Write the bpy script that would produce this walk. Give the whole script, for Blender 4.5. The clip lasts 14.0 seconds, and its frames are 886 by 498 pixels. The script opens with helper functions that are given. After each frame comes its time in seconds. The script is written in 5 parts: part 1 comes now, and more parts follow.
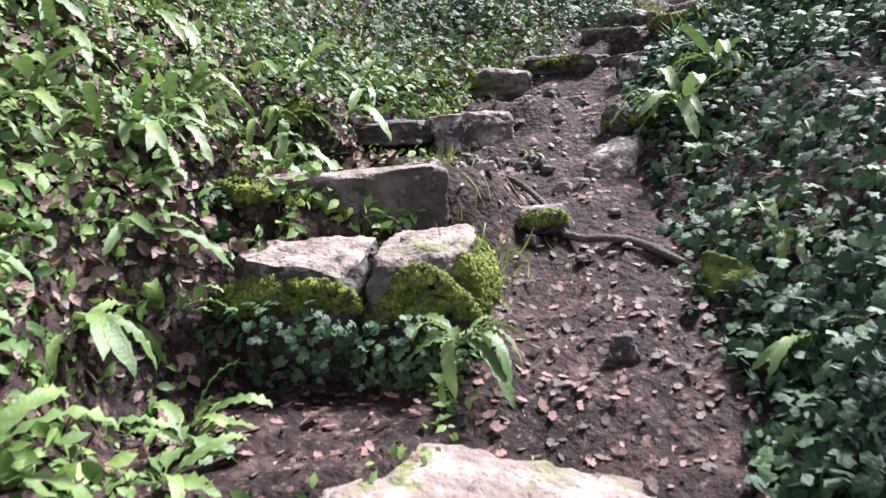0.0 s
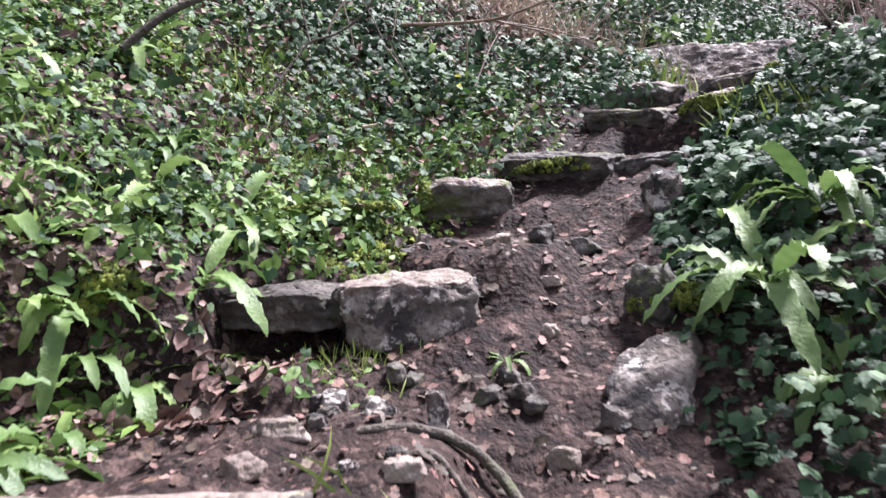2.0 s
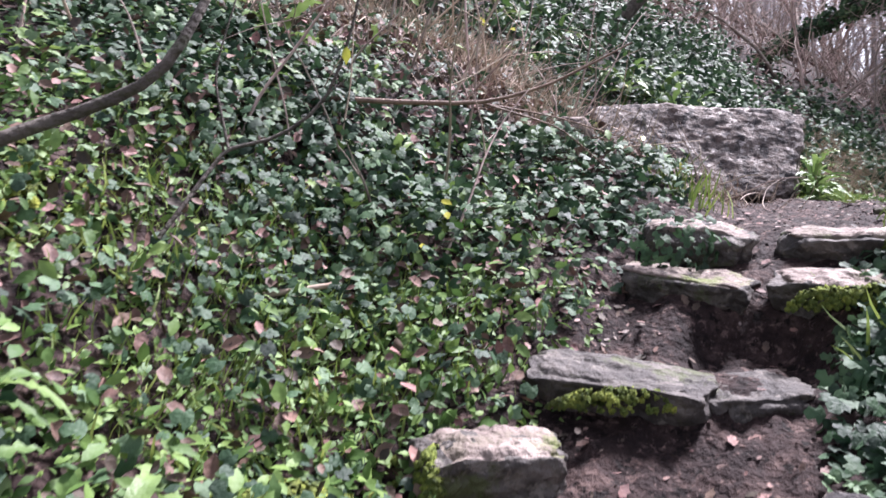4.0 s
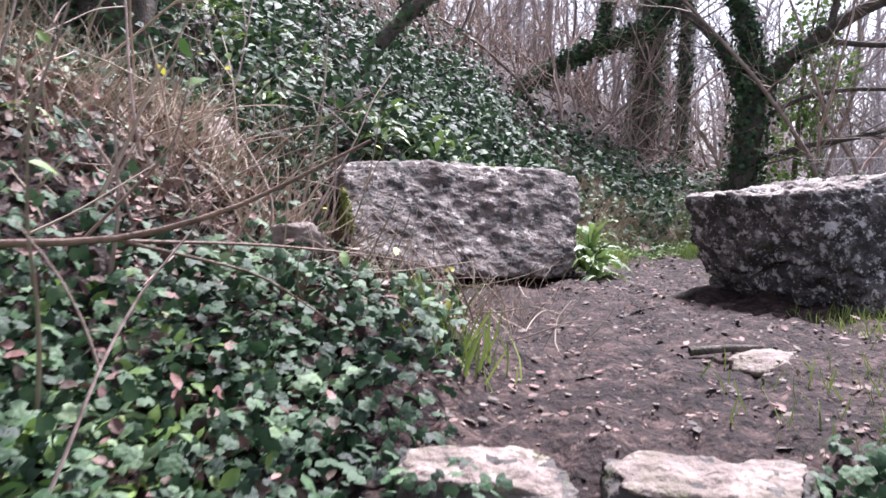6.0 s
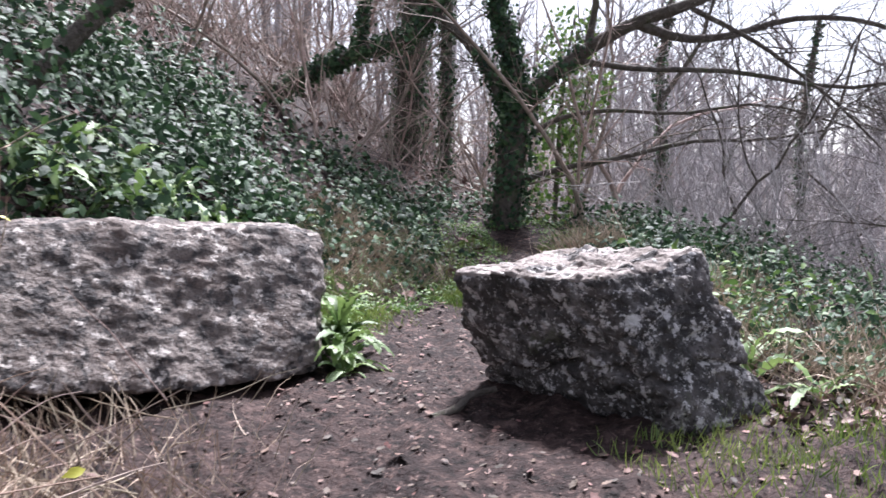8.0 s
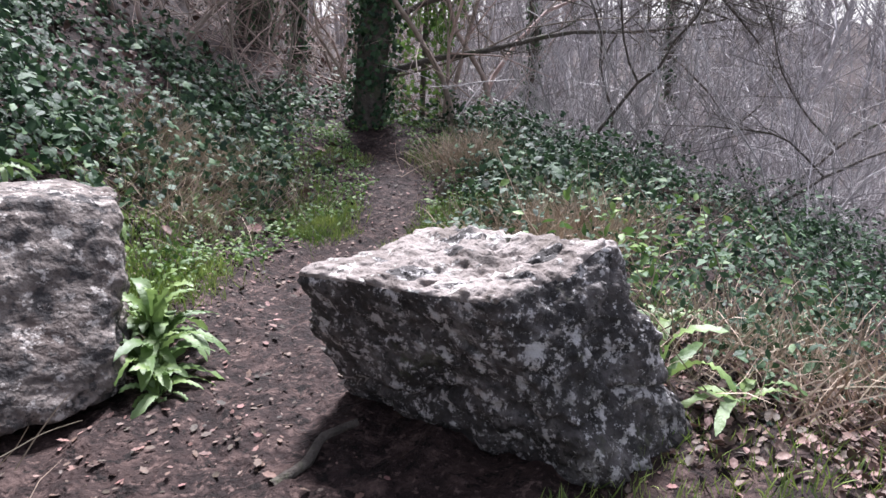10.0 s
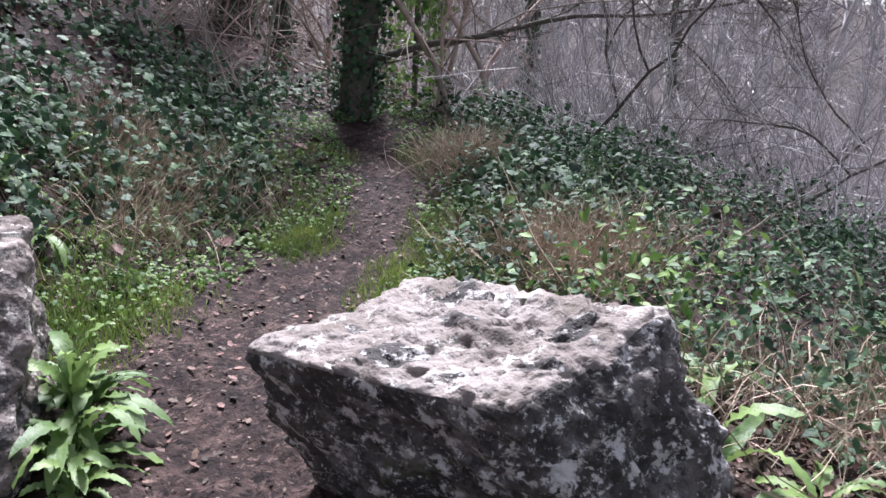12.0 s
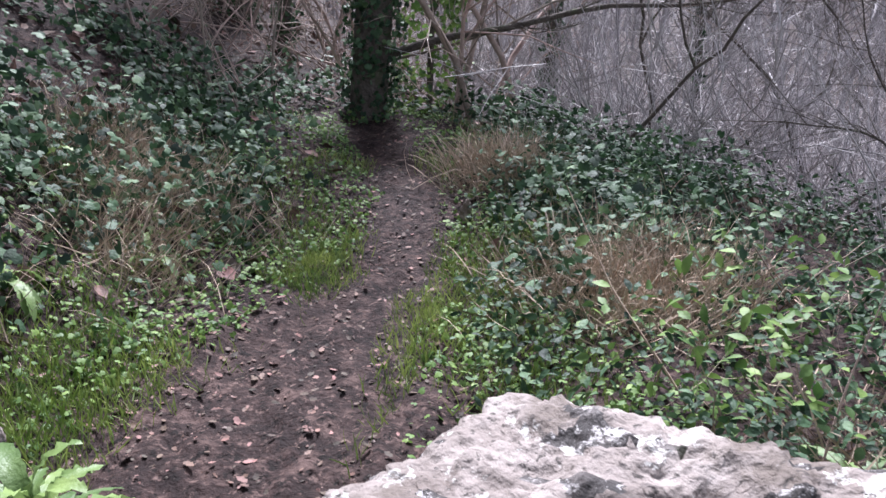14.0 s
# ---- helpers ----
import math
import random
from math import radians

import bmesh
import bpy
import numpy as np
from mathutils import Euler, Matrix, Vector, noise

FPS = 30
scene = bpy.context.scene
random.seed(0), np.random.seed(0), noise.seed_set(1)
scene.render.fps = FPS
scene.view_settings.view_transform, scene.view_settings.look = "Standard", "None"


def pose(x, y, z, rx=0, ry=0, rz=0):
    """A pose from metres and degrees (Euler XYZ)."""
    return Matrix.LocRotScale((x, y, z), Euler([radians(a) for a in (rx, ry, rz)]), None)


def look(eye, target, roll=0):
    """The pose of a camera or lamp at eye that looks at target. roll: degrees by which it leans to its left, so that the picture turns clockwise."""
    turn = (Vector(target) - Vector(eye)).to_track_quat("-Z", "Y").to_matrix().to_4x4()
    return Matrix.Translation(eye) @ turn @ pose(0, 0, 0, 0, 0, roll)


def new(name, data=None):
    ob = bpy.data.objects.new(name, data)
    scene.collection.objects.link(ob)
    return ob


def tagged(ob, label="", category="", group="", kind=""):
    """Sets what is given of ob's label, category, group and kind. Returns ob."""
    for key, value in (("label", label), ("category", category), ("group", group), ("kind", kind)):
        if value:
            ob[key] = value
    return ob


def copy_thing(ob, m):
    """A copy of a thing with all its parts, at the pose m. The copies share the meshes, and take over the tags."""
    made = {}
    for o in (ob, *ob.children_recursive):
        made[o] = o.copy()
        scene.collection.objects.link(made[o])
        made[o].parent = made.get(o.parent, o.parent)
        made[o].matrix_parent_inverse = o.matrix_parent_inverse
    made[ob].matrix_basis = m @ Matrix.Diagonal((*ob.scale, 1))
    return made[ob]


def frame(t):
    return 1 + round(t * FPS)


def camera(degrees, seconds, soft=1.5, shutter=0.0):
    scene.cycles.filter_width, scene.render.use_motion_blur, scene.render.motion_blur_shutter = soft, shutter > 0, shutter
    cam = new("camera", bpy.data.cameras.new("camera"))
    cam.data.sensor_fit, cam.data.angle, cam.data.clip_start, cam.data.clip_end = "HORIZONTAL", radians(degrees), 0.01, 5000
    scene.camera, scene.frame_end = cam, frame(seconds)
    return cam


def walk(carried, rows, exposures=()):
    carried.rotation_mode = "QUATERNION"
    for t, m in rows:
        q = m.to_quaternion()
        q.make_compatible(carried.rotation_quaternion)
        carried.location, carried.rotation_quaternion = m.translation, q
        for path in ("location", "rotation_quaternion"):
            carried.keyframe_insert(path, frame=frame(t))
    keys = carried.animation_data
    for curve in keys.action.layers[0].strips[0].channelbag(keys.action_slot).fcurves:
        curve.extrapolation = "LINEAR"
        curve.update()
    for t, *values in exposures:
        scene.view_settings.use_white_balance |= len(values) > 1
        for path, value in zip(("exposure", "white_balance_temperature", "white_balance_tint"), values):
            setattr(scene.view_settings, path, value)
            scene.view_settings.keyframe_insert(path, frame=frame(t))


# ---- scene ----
cam = camera(60.3, 14.0, shutter=0.25)
PATH = [
    (0, (1.002, -3.648, -1.11), (0.479, -1.73, -1.33), -4.3),
    (0.5, (0.926, -3.198, -1.002), (0.408, -1.277, -1.204), -4.2),
    (1, (0.962, -2.685, -0.875), (0.451, -0.76, -1.056), -4.3),
    (1.5, (0.927, -2.213, -0.742), (0.423, -0.284, -0.904), -4.2),
    (2, (0.829, -1.765, -0.544), (0.324, 0.165, -0.679), -4.3),
    (2.2, (0.774, -1.605, -0.501), (0.269, 0.325, -0.631), -4.3),
    (4.3, (0.11, -0.14, 0.445), (-0.018, 1.846, 0.249), -0.6),
    (4.5, (0.12, -0.012, 0.526), (0.058, 1.978, 0.331), -0.6),
    (5, (0.13, 0.343, 0.646), (0.204, 2.332, 0.452), -0.6),
    (5.5, (0.24, 0.776, 0.663), (0.466, 2.754, 0.467), -0.6),
    (6, (0.429, 1.254, 0.854), (0.8, 3.21, 0.661), -0.7),
    (6.5, (0.496, 1.678, 0.944), (0.93, 3.621, 0.752), -0.8),
    (7, (0.618, 2.091, 1.129), (1.156, 4.008, 0.933), -0.6),
    (7.5, (0.862, 2.372, 1.173), (1.601, 4.22, 0.971), -0.7),
    (8, (1.122, 2.593, 1.249), (2.052, 4.351, 1.04), -0.5),
    (8.5, (1.293, 2.86, 1.319), (2.352, 4.536, 1.058), -0.5),
    (9, (1.419, 3.123, 1.466), (2.569, 4.714, 1.084), -0.4),
    (9.2, (1.478, 3.211, 1.513), (2.646, 4.776, 1.08), -0.4),
    (11.3, (2.142, 3.931, 1.698), (3.333, 5.427, 1.112), 0.4),
    (11.5, (2.176, 3.983, 1.692), (3.367, 5.478, 1.104), 0.3),
    (12, (2.256, 4.178, 1.686), (3.446, 5.671, 1.092), 0.3),
    (12.5, (2.353, 4.385, 1.704), (3.544, 5.873, 1.099), 0.2),
    (13, (2.486, 4.593, 1.699), (3.681, 6.075, 1.087), 0.3),
    (13.5, (2.56, 4.827, 1.702), (3.755, 6.305, 1.08), 0.3),
    (14, (2.605, 5.033, 1.72), (3.79, 6.519, 1.096), 0.1),
]
walk(cam, [(t, look(eye, target, roll)) for t, eye, target, roll in PATH],
     exposures=[(0.0, 1.6, 6050, 20), (2.2, 1.62, 6050, 21), (5.0, 1.52, 5950, 25), (7.0, 1.53, 5950, 20), (9.0, 1.36, 5970, 17), (14.0, 1.26, 5800, 18)])

# ---- light: an overcast winter sky, brighter overhead and to the open valley side ----
world = bpy.data.worlds.new("overcast_sky")
scene.world = world
world.use_nodes = True
wn, wl = world.node_tree.nodes, world.node_tree.links
sky = wn.new("ShaderNodeTexSky")
sky.sky_type, sky.sun_disc = "NISHITA", False
sky.sun_elevation, sky.sun_rotation = radians(53), radians(40)
sky.dust_density, sky.air_density = 1.5, 1.0
grey = wn.new("ShaderNodeHueSaturation")
grey.inputs["Saturation"].default_value = 0.28
wl.new(sky.outputs[0], grey.inputs["Color"])
wl.new(grey.outputs[0], wn["Background"].inputs[0])
wn["Background"].inputs[1].default_value = 0.085
sun_data = bpy.data.lights.new("sun", "SUN")
sun_data.energy, sun_data.angle, sun_data.color = 4.8, radians(12), (1.0, 0.97, 0.93)
sun = new("sun", sun_data)
sun.matrix_world = look((0, 0, 30), (-0.38 * 20, -0.46 * 20, 30 - 0.8 * 20))
rng = np.random.default_rng(7)


# ---- materials ----
def material(name, colors, scale=8.0, rough=0.8, bump=0.3, detail=6.0, spots=None, spec=0.5, bump_scale=None, vary=0.0, thin=0.0):
    """A noise-ramped surface. colors: (position, rgb). spots: (scale, low, high, rgb) patches over it. vary: by island and object."""
    m = bpy.data.materials.new(name)
    m.use_nodes = True
    n, l = m.node_tree.nodes, m.node_tree.links
    b = n["Principled BSDF"]
    geo = n.new("ShaderNodeNewGeometry")
    tc = n.new("ShaderNodeTexCoord")
    tex = n.new("ShaderNodeTexNoise")
    tex.inputs["Scale"].default_value, tex.inputs["Detail"].default_value, tex.inputs["Roughness"].default_value = scale, detail, 0.65
    l.new(tc.outputs["Object"], tex.inputs["Vector"])
    ramp = n.new("ShaderNodeValToRGB")
    while len(ramp.color_ramp.elements) < len(colors):
        ramp.color_ramp.elements.new(0.5)
    for e, (p, c) in zip(ramp.color_ramp.elements, colors):
        e.position, e.color = p, (*c, 1)
    l.new(tex.outputs["Fac"], ramp.inputs["Fac"])
    out = ramp.outputs["Color"]
    for sp_scale, lo, hi, rgb in spots or ():
        t2 = n.new("ShaderNodeTexNoise")
        t2.inputs["Scale"].default_value, t2.inputs["Detail"].default_value, t2.inputs["Roughness"].default_value = sp_scale, 7.0, 0.7
        off = n.new("ShaderNodeVectorMath")
        off.inputs[1].default_value = (sp_scale * 3.1, 7.7, rgb[0] * 91)
        l.new(tc.outputs["Object"], off.inputs[0])
        l.new(off.outputs[0], t2.inputs["Vector"])
        mr = n.new("ShaderNodeMapRange")
        mr.inputs["From Min"].default_value, mr.inputs["From Max"].default_value = lo, hi
        l.new(t2.outputs["Fac"], mr.inputs["Value"])
        mix = n.new("ShaderNodeMix")
        mix.data_type = "RGBA"
        l.new(mr.outputs[0], mix.inputs["Factor"])
        l.new(out, mix.inputs[6])
        mix.inputs[7].default_value = (*rgb, 1)
        out = mix.outputs[2]
    if vary:
        oi = n.new("ShaderNodeObjectInfo")
        add = n.new("ShaderNodeMath")
        add.operation = "ADD"
        l.new(geo.outputs["Random Per Island"], add.inputs[0])
        l.new(oi.outputs["Random"], add.inputs[1])
        fr = n.new("ShaderNodeMath")
        fr.operation = "FRACT"
        l.new(add.outputs[0], fr.inputs[0])
        hv = n.new("ShaderNodeHueSaturation")
        val = n.new("ShaderNodeMapRange")
        val.inputs["To Min"].default_value, val.inputs["To Max"].default_value = 1 - vary, 1 + vary
        l.new(fr.outputs[0], val.inputs["Value"])
        l.new(val.outputs[0], hv.inputs["Value"])
        hue = n.new("ShaderNodeMapRange")
        hue.inputs["To Min"].default_value, hue.inputs["To Max"].default_value = 0.5 + 0.045 * vary, 0.5 - 0.045 * vary
        l.new(fr.outputs[0], hue.inputs["Value"])
        l.new(hue.outputs[0], hv.inputs["Hue"])
        l.new(out, hv.inputs["Color"])
        out = hv.outputs[0]
    l.new(out, b.inputs["Base Color"])
    b.inputs["Roughness"].default_value = rough
    b.inputs["Specular IOR Level"].default_value = spec
    if bump:
        t3 = n.new("ShaderNodeTexNoise")
        t3.inputs["Scale"].default_value, t3.inputs["Detail"].default_value = bump_scale or scale * 4, 8.0
        l.new(tc.outputs["Object"], t3.inputs["Vector"])
        bp = n.new("ShaderNodeBump")
        bp.inputs["Strength"].default_value, bp.inputs["Distance"].default_value = bump, 0.03
        l.new(t3.outputs["Fac"], bp.inputs["Height"])
        l.new(bp.outputs[0], b.inputs["Normal"])
    if thin:
        tr = n.new("ShaderNodeBsdfTranslucent")
        l.new(out, tr.inputs["Color"])
        ms = n.new("ShaderNodeMixShader")
        ms.inputs[0].default_value = thin
        l.new(b.outputs[0], ms.inputs[1])
        l.new(tr.outputs[0], ms.inputs[2])
        l.new(ms.outputs[0], n["Material Output"].inputs["Surface"])
    return m


MUD = material("mud", [(0.3, (0.0065, 0.0042, 0.004)), (0.5, (0.03, 0.0185, 0.0172)), (0.68, (0.1, 0.066, 0.058))], 9, 0.78, 1.0, 12, spec=0.15,
               spots=[(2.2, 0.5, 0.62, (0.015, 0.0095, 0.0092)), (1.1, 0.52, 0.7, (0.042, 0.026, 0.023)), (24, 0.56, 0.64, (0.12, 0.08, 0.07)), (16, 0.55, 0.6, (0.008, 0.0054, 0.005)), (60, 0.62, 0.68, (0.13, 0.095, 0.084))], bump_scale=30)
GRIT = material("grit", [(0.3, (0.06, 0.045, 0.04)), (0.7, (0.22, 0.18, 0.155))], 6, 0.8, 0.5, 6, vary=0.6)
STONE = material("limestone", [(0.32, (0.04, 0.034, 0.032)), (0.46, (0.12, 0.097, 0.086)), (0.58, (0.22, 0.185, 0.165)), (0.72, (0.5, 0.46, 0.42))], 6, 0.85, 1.0, 12,
                 spots=[(7, 0.5, 0.57, (0.032, 0.028, 0.028)), (2.5, 0.54, 0.66, (0.105, 0.077, 0.066)), (11, 0.56, 0.6, (0.43, 0.39, 0.36)), (25, 0.56, 0.62, (0.035, 0.031, 0.031))], bump_scale=24)
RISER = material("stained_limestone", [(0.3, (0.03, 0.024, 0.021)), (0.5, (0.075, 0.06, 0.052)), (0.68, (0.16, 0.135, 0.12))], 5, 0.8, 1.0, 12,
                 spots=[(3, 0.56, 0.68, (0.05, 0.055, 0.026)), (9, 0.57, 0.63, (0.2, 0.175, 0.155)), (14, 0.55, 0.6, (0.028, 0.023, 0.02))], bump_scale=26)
# damp stone, darkened further to hold the shade of the step fronts
DARKSTONE = material("damp_shaded_limestone", [(0.3, (0.018, 0.015, 0.014)), (0.5, (0.05, 0.042, 0.037)), (0.68, (0.14, 0.12, 0.105))], 7, 0.75, 1.0, 12,
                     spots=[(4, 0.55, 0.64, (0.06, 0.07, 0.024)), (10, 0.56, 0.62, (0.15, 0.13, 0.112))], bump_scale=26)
# lichened stone, darkened further for the boulder side turned from the sun
LICHEN_SHADED = material("shaded_lichen_limestone", [(0.3, (0.011, 0.01, 0.01)), (0.47, (0.036, 0.031, 0.03)), (0.6, (0.09, 0.078, 0.075)), (0.74, (0.22, 0.2, 0.192))], 5, 0.85, 1.0, 12,
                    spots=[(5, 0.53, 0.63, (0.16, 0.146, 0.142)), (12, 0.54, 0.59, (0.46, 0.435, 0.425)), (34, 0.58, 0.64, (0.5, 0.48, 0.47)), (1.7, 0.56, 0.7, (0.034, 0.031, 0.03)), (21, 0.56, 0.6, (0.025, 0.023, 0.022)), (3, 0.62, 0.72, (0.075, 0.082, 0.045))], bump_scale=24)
# the boulder's pale top, with overhead light put into its colour
SUNLIT = material("sunlit_limestone", [(0.28, (0.06, 0.048, 0.043)), (0.42, (0.165, 0.136, 0.122)), (0.6, (0.3, 0.26, 0.24)), (0.75, (0.46, 0.42, 0.395))], 5, 0.85, 1.0, 12,
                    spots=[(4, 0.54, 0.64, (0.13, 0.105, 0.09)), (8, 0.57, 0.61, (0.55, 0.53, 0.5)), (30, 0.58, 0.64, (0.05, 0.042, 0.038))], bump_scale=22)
# pale worn stone; on step tops it also carries the light from above
PALE = material("worn_lit_limestone", [(0.3, (0.075, 0.054, 0.045)), (0.48, (0.2, 0.155, 0.134)), (0.65, (0.36, 0.295, 0.26))], 9, 0.8, 1.0, 12,
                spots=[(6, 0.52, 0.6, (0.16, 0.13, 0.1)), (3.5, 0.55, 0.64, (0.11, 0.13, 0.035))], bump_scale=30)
MOSS = material("moss", [(0.3, (0.04, 0.055, 0.01)), (0.5, (0.13, 0.17, 0.025)), (0.7, (0.32, 0.36, 0.055))], 14, 0.95, 1.0, 10, bump_scale=90, vary=0.35)
IVY = material("ivy_leaf", [(0.35, (0.013, 0.036, 0.017)), (0.55, (0.048, 0.1, 0.046)), (0.7, (0.13, 0.2, 0.1))], 3, 0.58, 0.3, 3, spec=0.3, bump_scale=60, vary=0.6, thin=0.12)
HERB = material("herb_leaf", [(0.3, (0.06, 0.13, 0.03)), (0.7, (0.17, 0.27, 0.07))], 3, 0.56, 0.15, 3, spec=0.35, bump_scale=60, vary=0.4, thin=0.25)
FERN = material("fern_frond", [(0.3, (0.06, 0.125, 0.03)), (0.7, (0.18, 0.27, 0.085))], 3, 0.48, 0.2, 3, bump_scale=50, vary=0.3, thin=0.25)
GRASS = material("grass_blade", [(0.3, (0.09, 0.16, 0.025)), (0.7, (0.24, 0.3, 0.08))], 2, 0.55, 0, 2, vary=0.4, thin=0.25)
YELLOW = material("yellowed_leaf", [(0.3, (0.45, 0.42, 0.04)), (0.7, (0.62, 0.6, 0.08))], 5, 0.5, 0.1, 3, vary=0.2, thin=0.3)
STRAW = material("dead_straw", [(0.3, (0.26, 0.19, 0.13)), (0.7, (0.52, 0.43, 0.33))], 3, 0.8, 0, 2, vary=0.4)
PALE_LITTER = material("faded_leaf", [(0.3, (0.09, 0.054, 0.043)), (0.7, (0.25, 0.165, 0.13))], 9, 0.65, 0.3, 4, spots=[(30, 0.56, 0.66, (0.09, 0.05, 0.04))], vary=0.6)
LITTER = material("fallen_leaf", [(0.3, (0.05, 0.028, 0.022)), (0.7, (0.2, 0.12, 0.085))], 9, 0.7, 0.3, 4, spots=[(40, 0.55, 0.65, (0.04, 0.025, 0.02))], vary=0.75)
BARK = material("bark", [(0.3, (0.04, 0.032, 0.026)), (0.6, (0.12, 0.1, 0.085)), (0.75, (0.2, 0.18, 0.15))], 12, 0.9, 1.0, 8, spots=[(3, 0.55, 0.7, (0.06, 0.08, 0.03))], bump_scale=40)
TWIG = material("twig", [(0.3, (0.2, 0.145, 0.12)), (0.7, (0.44, 0.35, 0.3))], 6, 0.8, 0.2, 3, vary=0.5)
# grey bark of the distant wood, lightened to paint in the haze
HAZE_TWIG = material("hazed_twig", [(0.3, (0.31, 0.285, 0.285)), (0.7, (0.54, 0.51, 0.515))], 2, 0.9, 0, 3, vary=0.4)
BRANCH = material("brown_branch", [(0.3, (0.09, 0.05, 0.035)), (0.7, (0.26, 0.17, 0.12))], 15, 0.6, 0.3, 4, bump_scale=80)

# ---- the lie of the land: a trodden way (x, y, z, half width, rise to its left, rise to its right) ----
WAY = np.array([
    (0.95, -9.0, -4.3, 0.5, 0.3, 0.3), (0.95, -3.6, -2.65, 0.5, 0.3, 0.3), (0.95, -1.05, -1.87, 0.42, 0.32, 0.36),
    (0.68, 0.12, -1.40, 0.42, 0.32, 0.4), (0.42, 0.8, -1.02, 0.6, 0.32, 0.36), (0.5, 1.55, -0.74, 0.5, 0.36, 0.3),
    (0.8, 2.35, -0.4, 0.45, 0.4, 0.2), (1.2, 3.1, 0.0, 0.42, 0.42, 0.0), (2.25, 4.4, 0.04, 0.8, 0.25, -0.02),
    (2.85, 6.0, 0.0, 0.9, 0.4, -0.04), (3.5, 7.6, -0.06, 0.75, 0.45, -0.08), (4.9, 8.8, -0.15, 0.5, 0.4, -0.08),
    (5.75, 9.5, -0.16, 0.36, 0.3, -0.04), (6.6, 10.5, 0.02, 0.3, 0.25, -0.06), (7.6, 12.6, 0.25, 0.4, 0.2, -0.1),
])
# level ground (x, y, radius, z): before the great block, and the treads beside the lower steps
LEVEL = np.array([(1.6, 6.15, 1.15, 0.02), (-0.15, -1.62, 0.42, -1.88), (-0.55, -0.13, 0.36, -1.135), (-0.05, -0.1, 0.34, -1.15), (-0.6, -0.93, 0.15, -1.46), (-0.2, -0.9, 0.15, -1.44), (0.1, -0.82, 0.14, -1.43), (-0.35, 0.62, 0.24, -1.08), (0.2, 1.35, 0.3, -0.76), (0.95, 2.45, 0.2, -0.42), (3.9, 5.7, 0.8, 0.0)])
_t = np.linspace(0, len(WAY) - 1, 140)
DENSE = np.stack([np.interp(_t, np.arange(len(WAY)), WAY[:, k]) for k in range(6)], 1)
TAN = np.gradient(DENSE[:, :2], axis=0)
TAN /= np.linalg.norm(TAN, axis=1)[:, None]


def wave(x, y, f, seed):
    """Cheap smooth noise of x and y in about -1..1."""
    r = np.random.default_rng(seed)
    out = 0
    for k in range(6):
        a, p, q = r.uniform(0, 6.3), r.uniform(0, 6.3), r.uniform(0.7, 1.5)
        out = out + np.sin((x * np.cos(a) + y * np.sin(a)) * f * q + p)
    return out / 3.0


def land(x, y, rough=True):
    """Height of the ground and the distance beyond the trodden way's edge (negative on it)."""
    x, y = np.asarray(x, float), np.asarray(y, float)
    shape = x.shape
    x, y = x.ravel(), y.ravel()
    z, edge = np.empty(len(x)), np.empty(len(x))
    for i in range(0, len(x), 20000):
        dx, dy = x[i:i + 20000, None] - DENSE[:, 0], y[i:i + 20000, None] - DENSE[:, 1]
        d = np.hypot(dx, dy)
        left = TAN[:, 0] * dy - TAN[:, 1] * dx
        over = np.maximum(d - DENSE[:, 3], 0)
        side = np.clip(left / (d + 1e-6) * 1.5, -1, 1) * 0.5 + 0.5
        slope = DENSE[:, 4] * side + DENSE[:, 5] * (1 - side)
        up = slope * 6 * (1 - np.exp(-over / 6))
        fall = np.minimum(0, -(over - 3.5)) * 0.3 * (1 - side)
        bank = side * 2.6 * (1 - np.exp(-np.maximum(over - 1.1 - 1.9 * np.exp(-((DENSE[:, 1] - 6.6) / 1.7) ** 2), 0) * 0.26)) * np.clip((DENSE[:, 1] + 1.5) / 2, 0, 1) * np.clip((10.5 - DENSE[:, 1]) / 3, 0.25, 1) * (1 - 0.42 * np.clip((DENSE[:, 1] - 4.4) / 1.8, 0, 1))
        zz = DENSE[:, 2] + up + bank + np.maximum(fall, -7)
        w = 1 / (d ** 5 + 0.01)
        z[i:i + 20000] = (zz * w).sum(1) / w.sum(1)
        edge[i:i + 20000] = (d - DENSE[:, 3]).min(1)
    for cx, cy, r, lz in LEVEL:
        m = np.clip(1.6 - np.hypot(x - cx, y - cy) / r, 0, 0.6) / 0.6
        m = m * m * (3 - 2 * m)
        z = z * (1 - m) + lz * m
        edge = np.where(m > 0.02, np.minimum(edge, 0.9 * (1.02 - m) - 0.25), edge)
    z = z + 0.33 * np.clip((y - 14.5) - 0.9 * (x - 7), 0, 32) * np.clip((45 - x) / 20, 0, 1)
    z = z + 0.085 * np.clip(np.hypot(x - 2, y - 3) - 42, 0, 120) * np.clip((x + 0.6 * y) / 25 - 0.4, 0, 1)
    off = np.clip(edge / 0.5, 0, 1)
    z = z + off * (0.05 * wave(x, y, 3.1, 3) + 0.12 * wave(x, y, 0.9, 4))
    if rough:
        z = z + 0.022 * wave(x, y, 13, 5) + 0.017 * wave(x, y, 33, 6) + 0.006 * wave(x, y, 61, 8)
    return z.reshape(shape), edge.reshape(shape)


def height(x, y):
    return float(land(np.array([x]), np.array([y]))[0][0])


def part(name, bm, mat, parent=None, label="", smooth=True):
    me = bpy.data.meshes.new(name)
    bm.to_mesh(me)
    bm.free()
    return finish(name, me, mat, parent, label, smooth)


def finish(name, me, mat, parent=None, label="", smooth=True):
    me.materials.append(mat)
    me.shade_smooth() if smooth else me.shade_flat()
    ob = new(name, me)
    ob.parent = parent
    return tagged(ob, label)


